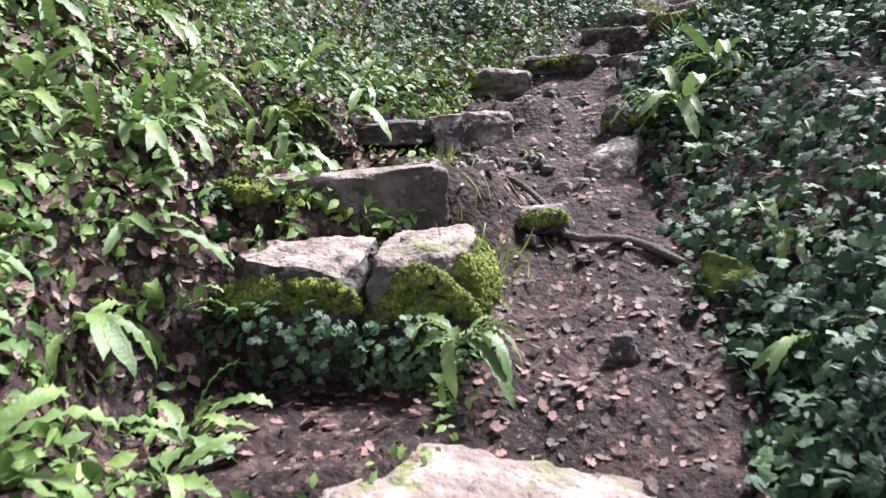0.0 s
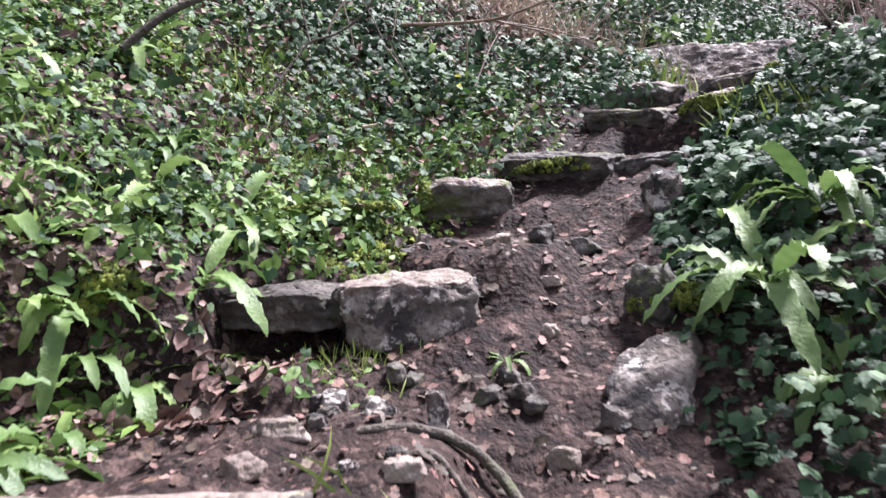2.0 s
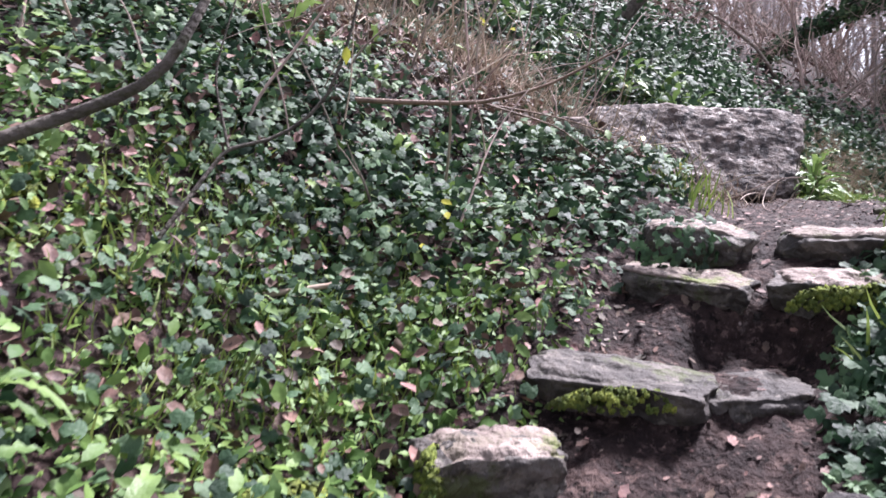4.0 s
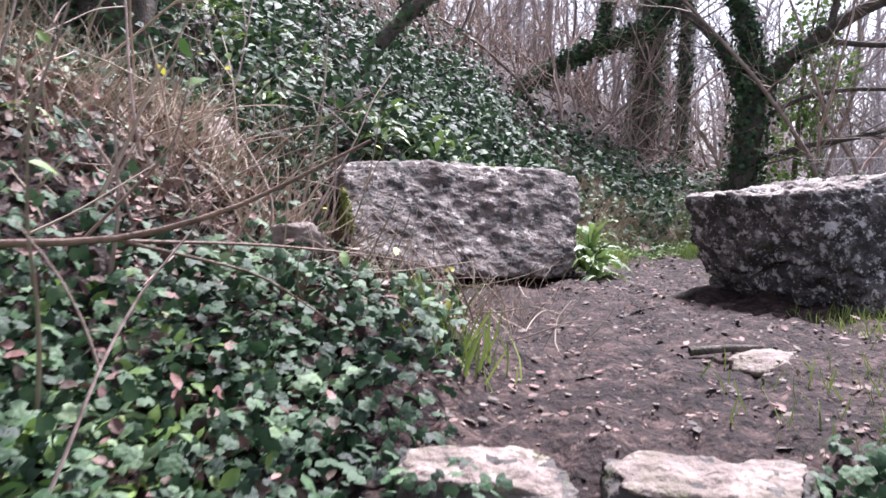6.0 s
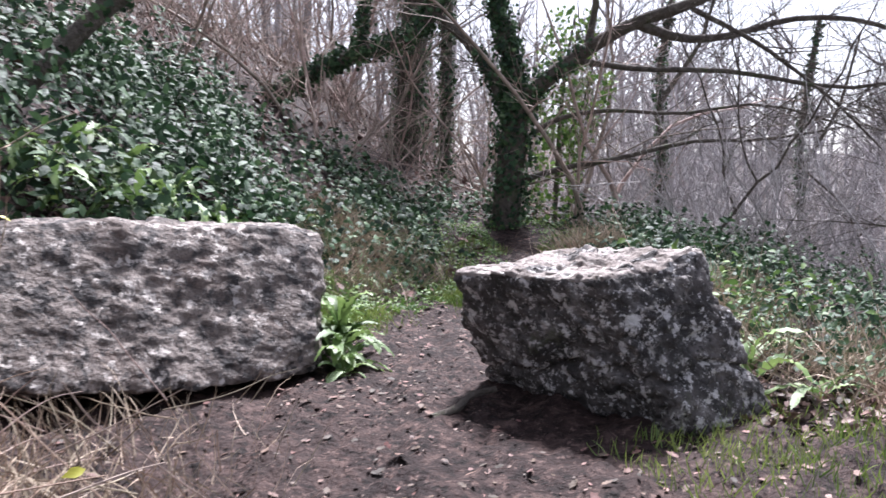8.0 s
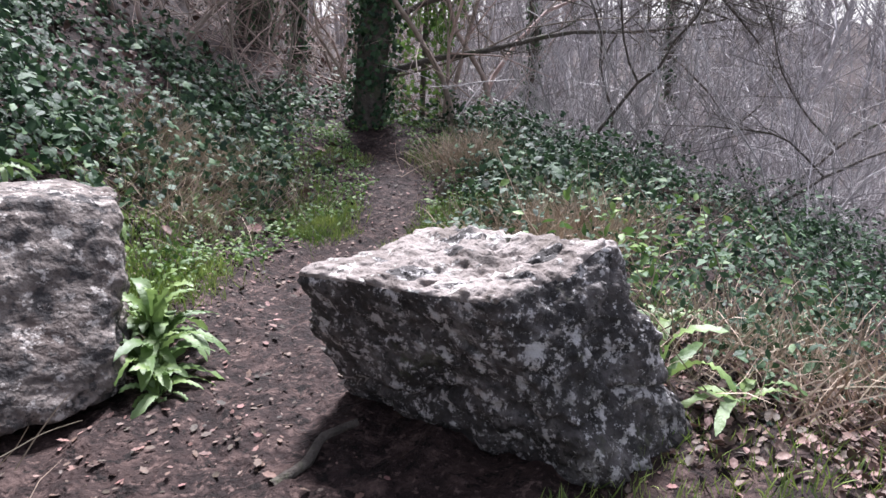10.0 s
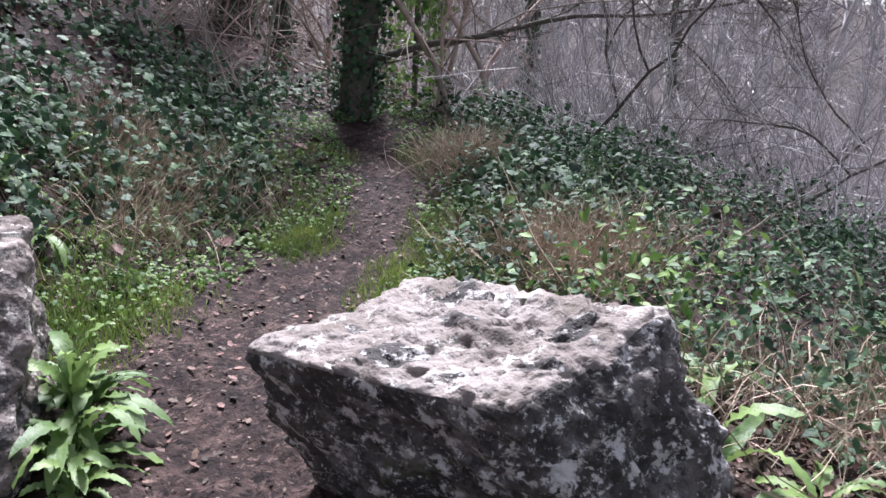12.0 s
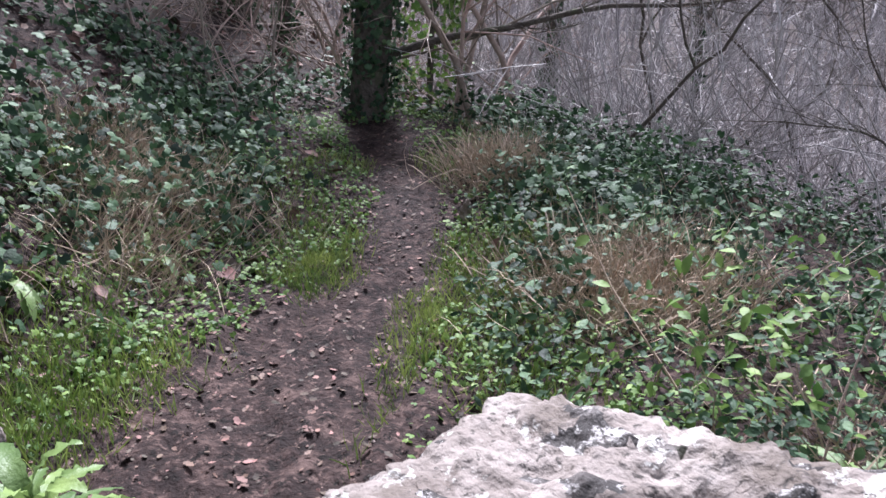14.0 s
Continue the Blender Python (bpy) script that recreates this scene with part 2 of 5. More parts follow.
def mesh_of(name, verts, faces):
    me = bpy.data.meshes.new(name)
    me.from_pydata([tuple(v) for v in verts], [], [tuple(f) for f in faces])
    me.update()
    return me


def ground_steps(lo, hi, fine, far):
    core = list(np.arange(lo, hi, fine))
    a, s, out = core[0], fine, []
    while a > -far:
        s *= 1.22
        a -= s
        out.insert(0, a)
    b, s, tail = core[-1], fine, []
    while b < far:
        s *= 1.22
        b += s
        tail.append(b)
    return np.array(out + core + tail)


gx, gy = ground_steps(-1.8, 8.5, 0.052, 900), ground_steps(-3.2, 12.5, 0.052, 900)
GX, GY = np.meshgrid(gx, gy)
GZ, GE = land(GX, GY)
nx, ny = len(gx), len(gy)
idx = np.arange(nx * ny).reshape(ny, nx)
quads = np.stack([idx[:-1, :-1], idx[:-1, 1:], idx[1:, 1:], idx[1:, :-1]], -1).reshape(-1, 4)
ground = finish("ground", mesh_of("ground", np.stack([GX, GY, GZ], -1).reshape(-1, 3).tolist(), quads.tolist()), MUD)
tagged(ground, "trodden muddy path and dark woodland soil on a slope", "ground", kind="structure")


# ---- stones ----
def rock(name, corners, mat, label, category="rock", n=14, amp=0.03, freq=4.0, sharp=0.1, seed=0, parent=None, kind="", chips=9, chip=0.2, warp=0.06, pits=0.0, cap=None, cracks=(), strata=0.45, ledge=0.012):
    """A weathered block: eight corners (four below, four above, each round from front left), worn, chipped, pitted and
    cracked.
    cap: (material, label, name) of its worn top, toned as lit, a part of its own. cracks: (normal, offset, width,
    depth)."""
    c = [Vector(p) for p in corners]
    bm = bmesh.new()
    bmesh.ops.create_cube(bm, size=2.0)
    bmesh.ops.subdivide_edges(bm, edges=bm.edges[:], cuts=n, use_grid_fill=True)
    off = Vector((seed * 3.7, seed * 1.3, seed * 2.1))
    size = (c[6] - c[0]).length
    mid = sum(c, Vector()) / 8
    rr = random.Random(seed + 5)
    planes = []
    for k in range(chips):
        nn = Vector((rr.gauss(0, 1), rr.gauss(0, 1), rr.gauss(0, 0.8))).normalized()
        reach = abs(nn.x) + abs(nn.y) + abs(nn.z)
        planes.append((nn, reach * rr.uniform(1 - chip, 1 - chip * 0.35)))
    s = freq / max(size, 0.2)
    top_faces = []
    # upward faces are split off to take the lighter, lit tone
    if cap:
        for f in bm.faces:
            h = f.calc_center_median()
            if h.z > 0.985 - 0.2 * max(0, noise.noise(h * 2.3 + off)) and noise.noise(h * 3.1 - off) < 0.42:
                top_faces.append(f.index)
    for v in bm.verts:
        p = v.co.copy()
        for nn, far_off in planes:
            over = p.dot(nn) - far_off
            if over > 0:
                p -= nn * over
        e = 7 + 9 * abs(noise.noise(p * 1.7 + off))
        big = max(abs(p.x), abs(p.y), abs(p.z))
        k = 1 - (1 - big / (abs(p.x) ** e + abs(p.y) ** e + abs(p.z) ** e) ** (1 / e)) * min(1.6, sharp * 12)
        p = p * k + noise.noise_vector(p * 0.9 + off) * warp + noise.noise_vector(p * 2.6 - off) * warp * 0.5
        u, w, h = (p.x + 1) / 2, (p.y + 1) / 2, (p.z + 1) / 2
        lo = (c[0].lerp(c[1], u)).lerp(c[3].lerp(c[2], u), w)
        hi = (c[4].lerp(c[5], u)).lerp(c[7].lerp(c[6], u), w)
        at = lo.lerp(hi, h)
        out = (at - mid).normalized()
        d = noise.noise(at * s * 2 + off) * 0.8 + noise.noise(at * s * 5 + off) * 0.5 + noise.noise(at * 13 + off) * 0.35 + noise.noise(at * 31 + off) * 0.22 + noise.noise(at * 60 + off) * 0.12
        d += strata * noise.noise(Vector((at.x * 2.5, at.y * 2.5, at.z * 26)) + off)
        crack = abs(noise.noise(at * s * 3.1 + off * 2))
        d -= max(0, 0.07 - crack) * 6
        d = d * amp + ledge * round(noise.noise(at * 4.3 - off) * 3 + noise.noise(at * 17 + off) * 0.5) / 2
        if pits:
            d -= pits * max(0, 0.42 - noise.voronoi(at * 11 + off)[0][0]) * (0.3 + max(0, noise.noise(at * 2.2 - off)) * 3)
        for nn, far_off, wide, deep in cracks:
            gap = abs(at.dot(Vector(nn)) - far_off + 0.09 * noise.noise(at * 3.3 + off) + 0.03 * noise.noise(at * 11))
            d -= deep * max(0, 1 - gap / wide)
        v.co = at + out * d
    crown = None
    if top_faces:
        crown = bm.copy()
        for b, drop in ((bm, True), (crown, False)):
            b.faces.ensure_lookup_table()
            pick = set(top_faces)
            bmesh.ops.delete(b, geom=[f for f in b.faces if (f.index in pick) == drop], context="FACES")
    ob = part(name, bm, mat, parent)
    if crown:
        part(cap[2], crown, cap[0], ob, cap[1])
    if not parent:
        tagged(ob, label, category, kind=kind)
    return ob


def slab(name, fl, fr, depth, high, mat, label, seed=1, amp=0.02, n=26, taper=0.0, sharp=0.09, tread=False, br=None, bl=None, lean=0.0, warp=0.085):
    """A step stone from its upper front edge, left to right; br and bl give its back corners where they are known."""
    a, b = Vector(fl), Vector(fr)
    back = Vector((-(b - a).y, (b - a).x, 0)).normalized() * depth + Vector((0, 0, 0.02))
    p, q = Vector(br) if br else b + back, Vector(bl) if bl else a + back
    down, run, under = Vector((0, 0, -high)), (b - a) * taper, back * lean
    # tread: worn top in a lit tone over a body in shaded colour
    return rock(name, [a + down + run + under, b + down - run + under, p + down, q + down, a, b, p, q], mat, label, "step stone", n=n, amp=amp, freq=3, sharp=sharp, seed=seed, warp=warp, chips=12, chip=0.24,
                cap=(PALE, "pale worn top, toned as lit", "tread") if tread else None)


rock("boulder", [(0.75, 6.62, 0.2), (2.5, 6.74, 0.02), (2.85, 7.8, 0.0), (0.7, 7.9, 0.0), (0.74, 7.4, 1.0), (2.78, 7.36, 0.88), (2.88, 8.0, 0.86), (0.9, 8.1, 0.97)],
                 STONE, "large grey limestone block, pitted and lichened, beside the path", n=62, amp=0.036, freq=6, sharp=0.05, seed=3, chip=0.08, warp=0.035, pits=0.09, strata=0.08, ledge=0.02)
# lit top and shaded side are painted in two stone colours
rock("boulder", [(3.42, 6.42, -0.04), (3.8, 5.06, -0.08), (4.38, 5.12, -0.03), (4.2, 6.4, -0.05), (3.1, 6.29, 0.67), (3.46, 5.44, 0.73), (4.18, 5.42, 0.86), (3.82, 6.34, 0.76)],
                 LICHEN_SHADED, "grey limestone boulder with a pale flat top and cracked dark side, toned as lit and shaded", n=66, amp=0.03, freq=6, sharp=0.05, seed=8, chip=0.06, warp=0.055, pits=0.0, strata=0.25, ledge=0.034,
                 cap=(SUNLIT, "pale lichened flat top, toned as lit", "top"), cracks=[((0.12, 0.2, 1.0), 1.76, 0.022, 0.06), ((-0.75, 0.3, 0.75), -1.13, 0.016, 0.04)])

STEP = "worn limestone step set in the muddy slope"
slab("step_stone", (-0.52, -1.2, -1.375), (0.0, -1.23, -1.455), 0.36, 0.42, DARKSTONE, "limestone step with mossy front and pale worn top, toned as lit", 11, tread=True, warp=0.045, sharp=0.06, br=(-0.03, -0.74, -1.35), bl=(-0.46, -0.76, -1.35))
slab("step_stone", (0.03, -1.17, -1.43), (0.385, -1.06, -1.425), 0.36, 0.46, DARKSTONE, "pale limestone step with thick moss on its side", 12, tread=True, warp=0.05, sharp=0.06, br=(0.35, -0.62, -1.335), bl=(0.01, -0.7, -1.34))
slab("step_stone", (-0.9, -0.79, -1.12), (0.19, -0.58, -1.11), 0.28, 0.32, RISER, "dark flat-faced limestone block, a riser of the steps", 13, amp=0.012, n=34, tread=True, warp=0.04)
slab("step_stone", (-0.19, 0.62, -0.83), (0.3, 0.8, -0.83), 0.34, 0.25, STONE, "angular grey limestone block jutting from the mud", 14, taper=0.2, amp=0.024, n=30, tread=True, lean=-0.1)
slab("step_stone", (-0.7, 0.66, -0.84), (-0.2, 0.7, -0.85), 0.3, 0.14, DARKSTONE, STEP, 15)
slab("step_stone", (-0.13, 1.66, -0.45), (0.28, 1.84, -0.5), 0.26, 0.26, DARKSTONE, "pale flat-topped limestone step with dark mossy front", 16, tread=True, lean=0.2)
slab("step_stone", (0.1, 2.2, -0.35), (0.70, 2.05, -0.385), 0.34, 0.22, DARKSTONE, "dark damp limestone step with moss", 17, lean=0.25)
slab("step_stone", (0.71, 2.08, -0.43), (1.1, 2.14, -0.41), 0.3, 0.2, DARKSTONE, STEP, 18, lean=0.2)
slab("step_stone", (0.46, 2.92, -0.09), (0.95, 2.66, -0.15), 0.3, 0.16, DARKSTONE, "thin dark limestone step with a pale worn edge, toned as lit", 19, tread=True, lean=0.2)
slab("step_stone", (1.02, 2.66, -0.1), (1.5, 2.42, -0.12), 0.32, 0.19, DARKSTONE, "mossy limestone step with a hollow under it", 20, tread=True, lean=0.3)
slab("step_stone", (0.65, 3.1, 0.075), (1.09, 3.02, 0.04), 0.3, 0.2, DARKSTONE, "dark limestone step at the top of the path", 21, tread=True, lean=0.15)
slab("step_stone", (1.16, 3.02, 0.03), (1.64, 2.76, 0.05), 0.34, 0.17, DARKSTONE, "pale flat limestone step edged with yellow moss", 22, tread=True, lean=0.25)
slab("step_stone", (0.22, -2.25, height(0.3, -1.9) + 0.065), (1.08, -2.2, height(0.8, -1.9) + 0.075), 0.66, 0.2, PALE, "large pale worn slab at the foot of the steps", 23, n=34, amp=0.04, warp=0.12)


# ---- growing things ----
IVY_LEAF = (np.array([(0, 0, 0), (0.28, 0.08, 0.02), (0.5, 0.3, -0.05), (0.24, 0.45, 0.03), (0.34, 0.78, -0.02), (0, 1.0, -0.08), (-0.34, 0.78, -0.02), (-0.24, 0.45, 0.03), (-0.5, 0.3, -0.05), (-0.28, 0.08, 0.02), (0, 0.45, 0.07)], float),
            [(10, k, k + 1) for k in range(9)] + [(10, 9, 0)])
OVAL_LEAF = (np.array([(0, 0, 0), (0.2, 0.25, 0.05), (0.25, 0.55, 0.04), (0, 1.0, -0.12), (-0.25, 0.55, 0.04), (-0.2, 0.25, 0.05), (0, 0.28, 0), (0, 0.6, -0.01)], float),
             [(0, 1, 6), (0, 6, 5), (1, 2, 7, 6), (5, 6, 7, 4), (2, 3, 7), (7, 3, 4)])
CURLED = (np.array([(0, 0, 0.0), (0.3, 0.3, 0.12), (0.26, 0.7, 0.16), (0, 1.0, 0.04), (-0.3, 0.65, 0.1), (-0.26, 0.3, 0.06), (0, 0.5, -0.03)], float),
          [(6, k, (k + 1) % 6) for k in range(6)])
BLADE = (np.array([(-0.03, 0, 0), (0.03, 0, 0), (0.028, 0.45, 0.06), (-0.028, 0.45, 0.06), (0.02, 0.8, 0.0), (-0.02, 0.8, 0.0), (0, 1.05, -0.12)], float), [(0, 1, 2, 3), (3, 2, 4, 5), (5, 4, 6)])
STALK = (np.array([(-0.008, 0, 0), (0.008, 0, 0), (0.008, 0.45, 0.08), (-0.008, 0.45, 0.08), (0.006, 0.8, 0.05), (-0.006, 0.8, 0.05), (0, 1.05, -0.1)], float), [(0, 1, 2, 3), (3, 2, 4, 5), (5, 4, 6)])
PEBBLE = (np.array([(0.5, 0, 0), (0.2, 0.45, 0.05), (-0.35, 0.35, 0), (-0.5, -0.05, 0.05), (-0.2, -0.4, 0), (0.3, -0.35, 0.03), (0.15, 0.1, 0.3), (-0.2, 0.02, 0.26)], float),
          [(0, 1, 6), (1, 2, 7, 6), (2, 3, 7), (3, 4, 7), (4, 5, 6, 7), (5, 0, 6)])


def frames_of(nrm, tilt, n):
    """Random turns about nrm, leaning from it by up to tilt."""
    z = nrm + rng.normal(0, tilt, (n, 3))
    z /= np.linalg.norm(z, axis=1)[:, None]
    a = rng.normal(0, 1, (n, 3))
    y = a - (a * z).sum(1)[:, None] * z
    y /= np.linalg.norm(y, axis=1)[:, None]
    return np.stack([np.cross(y, z), y, z], 2)


def strewn(name, leaf, at, nrm, size, mat, label, category, tilt=0.5, turns=None, parent=None, kind="stuff"):
    """Many leaves of one kind in one mesh."""
    v, f = leaf
    n = len(at)
    if n == 0:
        return None
    R = frames_of(nrm, tilt, n) if turns is None else turns
    P = np.einsum("nij,vj->nvi", R, v) * size[:, None, None] + at[:, None, :]
    P = P.reshape(-1, 3)
    loops, starts, pos = [], [], 0
    k = len(v)
    flat = np.concatenate([np.array(q) for q in f])
    lens = np.array([len(q) for q in f])
    allv = (flat[None, :] + (np.arange(n) * k)[:, None]).ravel()
    alll = np.tile(lens, n)
    me = bpy.data.meshes.new(name)
    me.vertices.add(len(P))
    me.vertices.foreach_set("co", P.ravel())
    me.loops.add(len(allv))
    me.loops.foreach_set("vertex_index", allv)
    me.polygons.add(len(alll))
    me.polygons.foreach_set("loop_start", np.concatenate([[0], np.cumsum(alll)[:-1]]))
    me.update(calc_edges=True)
    me.validate()
    ob = finish(name, me, mat, parent)
    if not parent:
        tagged(ob, label, category, kind=kind)
    return ob


def slope_at(x, y):
    e = 0.06
    a, b = land(x + e, y, False)[0] - land(x - e, y, False)[0], land(x, y + e, False)[0] - land(x, y - e, False)[0]
    n = np.stack([-a / (2 * e), -b / (2 * e), np.ones_like(a)], 1)
    return n / np.linalg.norm(n, axis=1)[:, None]


def spots(n, x0, x1, y0, y1, keep):
    """n random places on the land in a box, thinned by keep(x, y, edge) as a chance."""
    x, y = rng.uniform(x0, x1, n), rng.uniform(y0, y1, n)
    z, e = land(x, y)
    ok = rng.uniform(0, 1, n) < keep(x, y, e)
    ok &= ~((x > 0.75) & (x < 2.85) & (y > 6.75) & (y < 8.0)) & ~((x > 3.2) & (x < 4.35) & (y > 5.2) & (y < 6.4))
    return x[ok], y[ok], z[ok], e[ok]


def carpet(name, n, box, keep, leaf, size, lift, mat, label, category, tilt=0.5, clump=0.0):
    def ragged(x, y, e):
        rim = np.minimum(np.minimum(x - box[0], box[1] - x), np.minimum(y - box[2], box[3] - y))
        return keep(x, y, e) * ramp(rim + 0.25 * wave(x, y, 2.7, 91), 0.0, 0.4)

    x, y, z, e = spots(n, *box, ragged)
    nrm = slope_at(x, y)
    tuft = np.clip(0.5 + 0.6 * wave(x, y, 5.5, 21), 0, 1) if clump else 0.5
    h = rng.uniform(0, 1, len(x)) * lift * (1 - clump + 2 * clump * tuft) * np.clip(e / 0.25 + 0.3, 0.15, 1)
    at = np.stack([x, y, z + 0.006 + h], 1)
    return strewn(name, leaf, at, nrm, rng.uniform(*size, len(x)), mat, label, category, tilt)


def ramp(v, a, b):
    return np.clip((v - a) / (b - a), 0, 1)


ivy_left = lambda x, y, e: ramp(e, 0.02, 0.25) * (0.16 + 0.84 * ramp(y + 0.5 * x, 1.7, 2.5)) * (0.25 + 0.75 * ramp(wave(x, y, 2.0, 31), -0.7, 0.1))
carpet("ivy_carpet", 62000, (-3.4, 1.3, 0.2, 8.4), lambda x, y, e: ivy_left(x, y, e) * (x < 0.2 + 0.5 * y * 0.4) * (1 - 0.5 * ramp(y + 2.2 * x, 4.6, 5.8)) * (1 - 0.8 * ramp(y + 0.25 * wave(x, y, 3, 37), 4.2, 5.0)), IVY_LEAF, (0.034, 0.072), 0.18, IVY,
       "dark glossy ivy covering the bank beside the steps", "ivy", 0.55, 0.5)
carpet("ivy_carpet", 64000, (0.5, 4.4, -3.6, 3.4), lambda x, y, e: ramp(e, -0.16, -0.02) * (x > 0.8) * (0.3 + 0.7 * ramp(wave(x, y, 2.4, 33), -0.6, 0)) * (1 - ramp(y, 2.4, 3.2)), IVY_LEAF, (0.034, 0.074), 0.24, IVY,
       "dark ivy hanging over the shaded bank of the path", "ivy", 0.55, 0.5)
carpet("herb_carpet", 30000, (-3.2, 0.5, -2.8, 4.0), lambda x, y, e: np.maximum(ramp(e, 0.05, 0.4), ramp(-x, 0.5, 0.7)) * (x < 0.4) * (0.25 + 0.75 * ramp(wave(x, y, 2.6, 35), -0.5, 0.5)) * (1 - 0.5 * ramp(y + 0.6 * x, 1.2, 2.2)), OVAL_LEAF, (0.035, 0.085), 0.14, HERB,
       "fresh green woodland herbs on the bank", "herbs", 0.6, 0.5)
carpet("low_weeds", 26000, (-2.2, 0.6, -2.4, 3.2), lambda x, y, e: np.maximum(ramp(e, -0.1, 0.2), 0.8 * ramp(-x, 0.5, 0.7)) * (x < 0.45) * 0.8 * (1 - 0.92 * (np.abs(x + 0.35) < 0.5) * (np.abs(y + 0.9) < 0.34)), OVAL_LEAF, (0.022, 0.05), 0.08, HERB,
       "small green weeds and seedlings at the path's edge", "weeds", 0.5)
carpet("ivy_carpet", 6000, (-1.7, 0.72, 6.7, 8.5), lambda x, y, e: np.ones_like(x), IVY_LEAF, (0.04, 0.08), 0.24, IVY, "dark ivy at the end of the great block", "ivy", 0.6, 0.4)
carpet("shrub_leaves", 33000, (-5.5, 3.6, 7.4, 14.5), lambda x, y, e: ramp(e, 0.5, 1.6) * ramp(y + 0.5 * x, 6.9, 7.6) * (1 - ramp(x - 0.25 * y, 0.2, 1.2)) * (1 - 0.6 * np.exp(-((x - 4.4) ** 2 + (y - 10.9) ** 2) / 0.4)) * (0.3 + 0.7 * ramp(wave(x, y, 2.2, 41), -0.6, 0.2)), OVAL_LEAF, (0.07, 0.14), 0.75, IVY,
       "dark evergreen leaves heaped over the slope behind the block", "undergrowth", 0.6, 0.6)
carpet("bramble_cover", 27000, (1.5, 9.5, 7.6, 14.5), lambda x, y, e: ramp(e, 0.35, 0.9) * (0.2 + 0.8 * ramp(wave(x, y, 2.3, 43), -0.5, 0.3)) * (y - 0.8 * x > 1.5), IVY_LEAF, (0.04, 0.105), 0.46, IVY,
       "low bramble and ivy beside the far path", "bramble", 0.6, 0.6)
carpet("bramble_cover", 38000, (4.4, 11, 4.6, 13.0), lambda x, y, e: ramp(e, 0.1, 0.5) * (0.35 + 0.8 * ramp(wave(x, y, 2.1, 45), -0.4, 0.4)) * (y - 0.8 * x < 4.6) * (1 - 0.85 * np.exp(-((x - 6.4) ** 2 + (y - 7.9) ** 2) / 0.5)) * (1 - 0.85 * np.exp(-((x - 7.5) ** 2 + (y - 10.2) ** 2) / 0.3)), OVAL_LEAF, (0.03, 0.085), 0.4, IVY,
       "low dark bramble on the valley side of the path", "bramble", 0.6, 0.6)
carpet("bramble_leaves", 1200, (4.9, 7.4, 5.7, 8.0), lambda x, y, e: np.exp(-((x - 5.6) ** 2 + (y - 6.6) ** 2) / 0.35) + np.exp(-((x - 6.6) ** 2 + (y - 7.0) ** 2) / 0.3), OVAL_LEAF, (0.06, 0.11), 0.5, HERB,
       "large bright bramble leaves on the edge of the slope", "bramble", 0.7, 0.4)
carpet("herb_carpet", 36000, (2.6, 9.5, 6.4, 13.5), lambda x, y, e: ramp(e, -0.08, 0.1) * (1 - ramp(e, 0.9, 2.2)) * (0.35 + 0.8 * ramp(wave(x, y, 3.2, 47), -0.4, 0.3)), IVY_LEAF, (0.022, 0.05), 0.1, HERB,
       "bright low herbs along the far path", "herbs", 0.5, 0.4)


def grass(name, n, box, keep, size, mat, label, lean=0.45):
    x, y, z, e = spots(n, *box, keep)
    m = len(x)
    up = np.stack([rng.normal(0, lean, m), rng.normal(0, lean, m), np.ones(m)], 1)
    up /= np.linalg.norm(up, axis=1)[:, None]
    s = rng.normal(0, 1, (m, 3))
    s -= (s * up).sum(1)[:, None] * up
    s /= np.linalg.norm(s, axis=1)[:, None]
    return strewn(name, STALK if mat == STRAW else BLADE, np.stack([x, y, z - 0.005], 1), up, rng.uniform(*size, m), mat, label, "grass", turns=np.stack([s, up, np.cross(s, up)], 2))


tuft_at = lambda cx, cy, r: lambda x, y, e: np.exp(-((x - cx) ** 2 + (y - cy) ** 2) / r ** 2)
grass("grass_patch", 44000, (2.5, 7.4, 6.6, 11.5), lambda x, y, e: ramp(e, -0.16, 0.05) * (1 - ramp(e, 0.5, 1.2)) * ramp(wave(x, y, 2.5, 51), -0.5, 0.5), (0.05, 0.13), GRASS, "short green grass along the edges of the path")
grass("grass_patch", 17000, (2.9, 5.4, 6.9, 9.8), lambda x, y, e: ramp(e, -0.32, -0.05) * (1 - ramp(e, 0.25, 0.6)) * ramp(wave(x, y, 3.1, 59), -0.6, 0.3) * (y - 0.8 * x > 4.1), (0.05, 0.12), GRASS, "green turf creeping over the edge of the path")
grass("grass_patch", 3600, (3.2, 5.6, 3.6, 5.3), lambda x, y, e: tuft_at(3.7, 4.75, 0.7)(x, y, e) + 0.3 * tuft_at(4.6, 4.6, 0.6)(x, y, e), (0.05, 0.11), GRASS, "short grass at the foot of the boulder")
grass("grass_patch", 2600, (1.8, 4.6, 2.2, 4.4), lambda x, y, e: tuft_at(2.75, 3.1, 0.7)(x, y, e), (0.05, 0.12), GRASS, "short thin grass beside the path")
grass("grass_tuft", 700, (0.7, 1.4, 3.8, 4.5), tuft_at(1.02, 4.2, 0.14), (0.12, 0.26), GRASS, "bright green tuft of grass beside the path", 0.3)
grass("grass_tuft", 1200, (1.2, 2.1, 1.8, 2.8), tuft_at(1.6, 2.25, 0.24), (0.12, 0.26), GRASS, "long grass hanging beside the upper steps", 0.7)
grass("grass_tuft", 900, (-0.2, 1.0, -1.2, 0.4), tuft_at(0.36, -0.5, 0.2), (0.07, 0.18), GRASS, "green grass growing between the lower steps", 0.5)
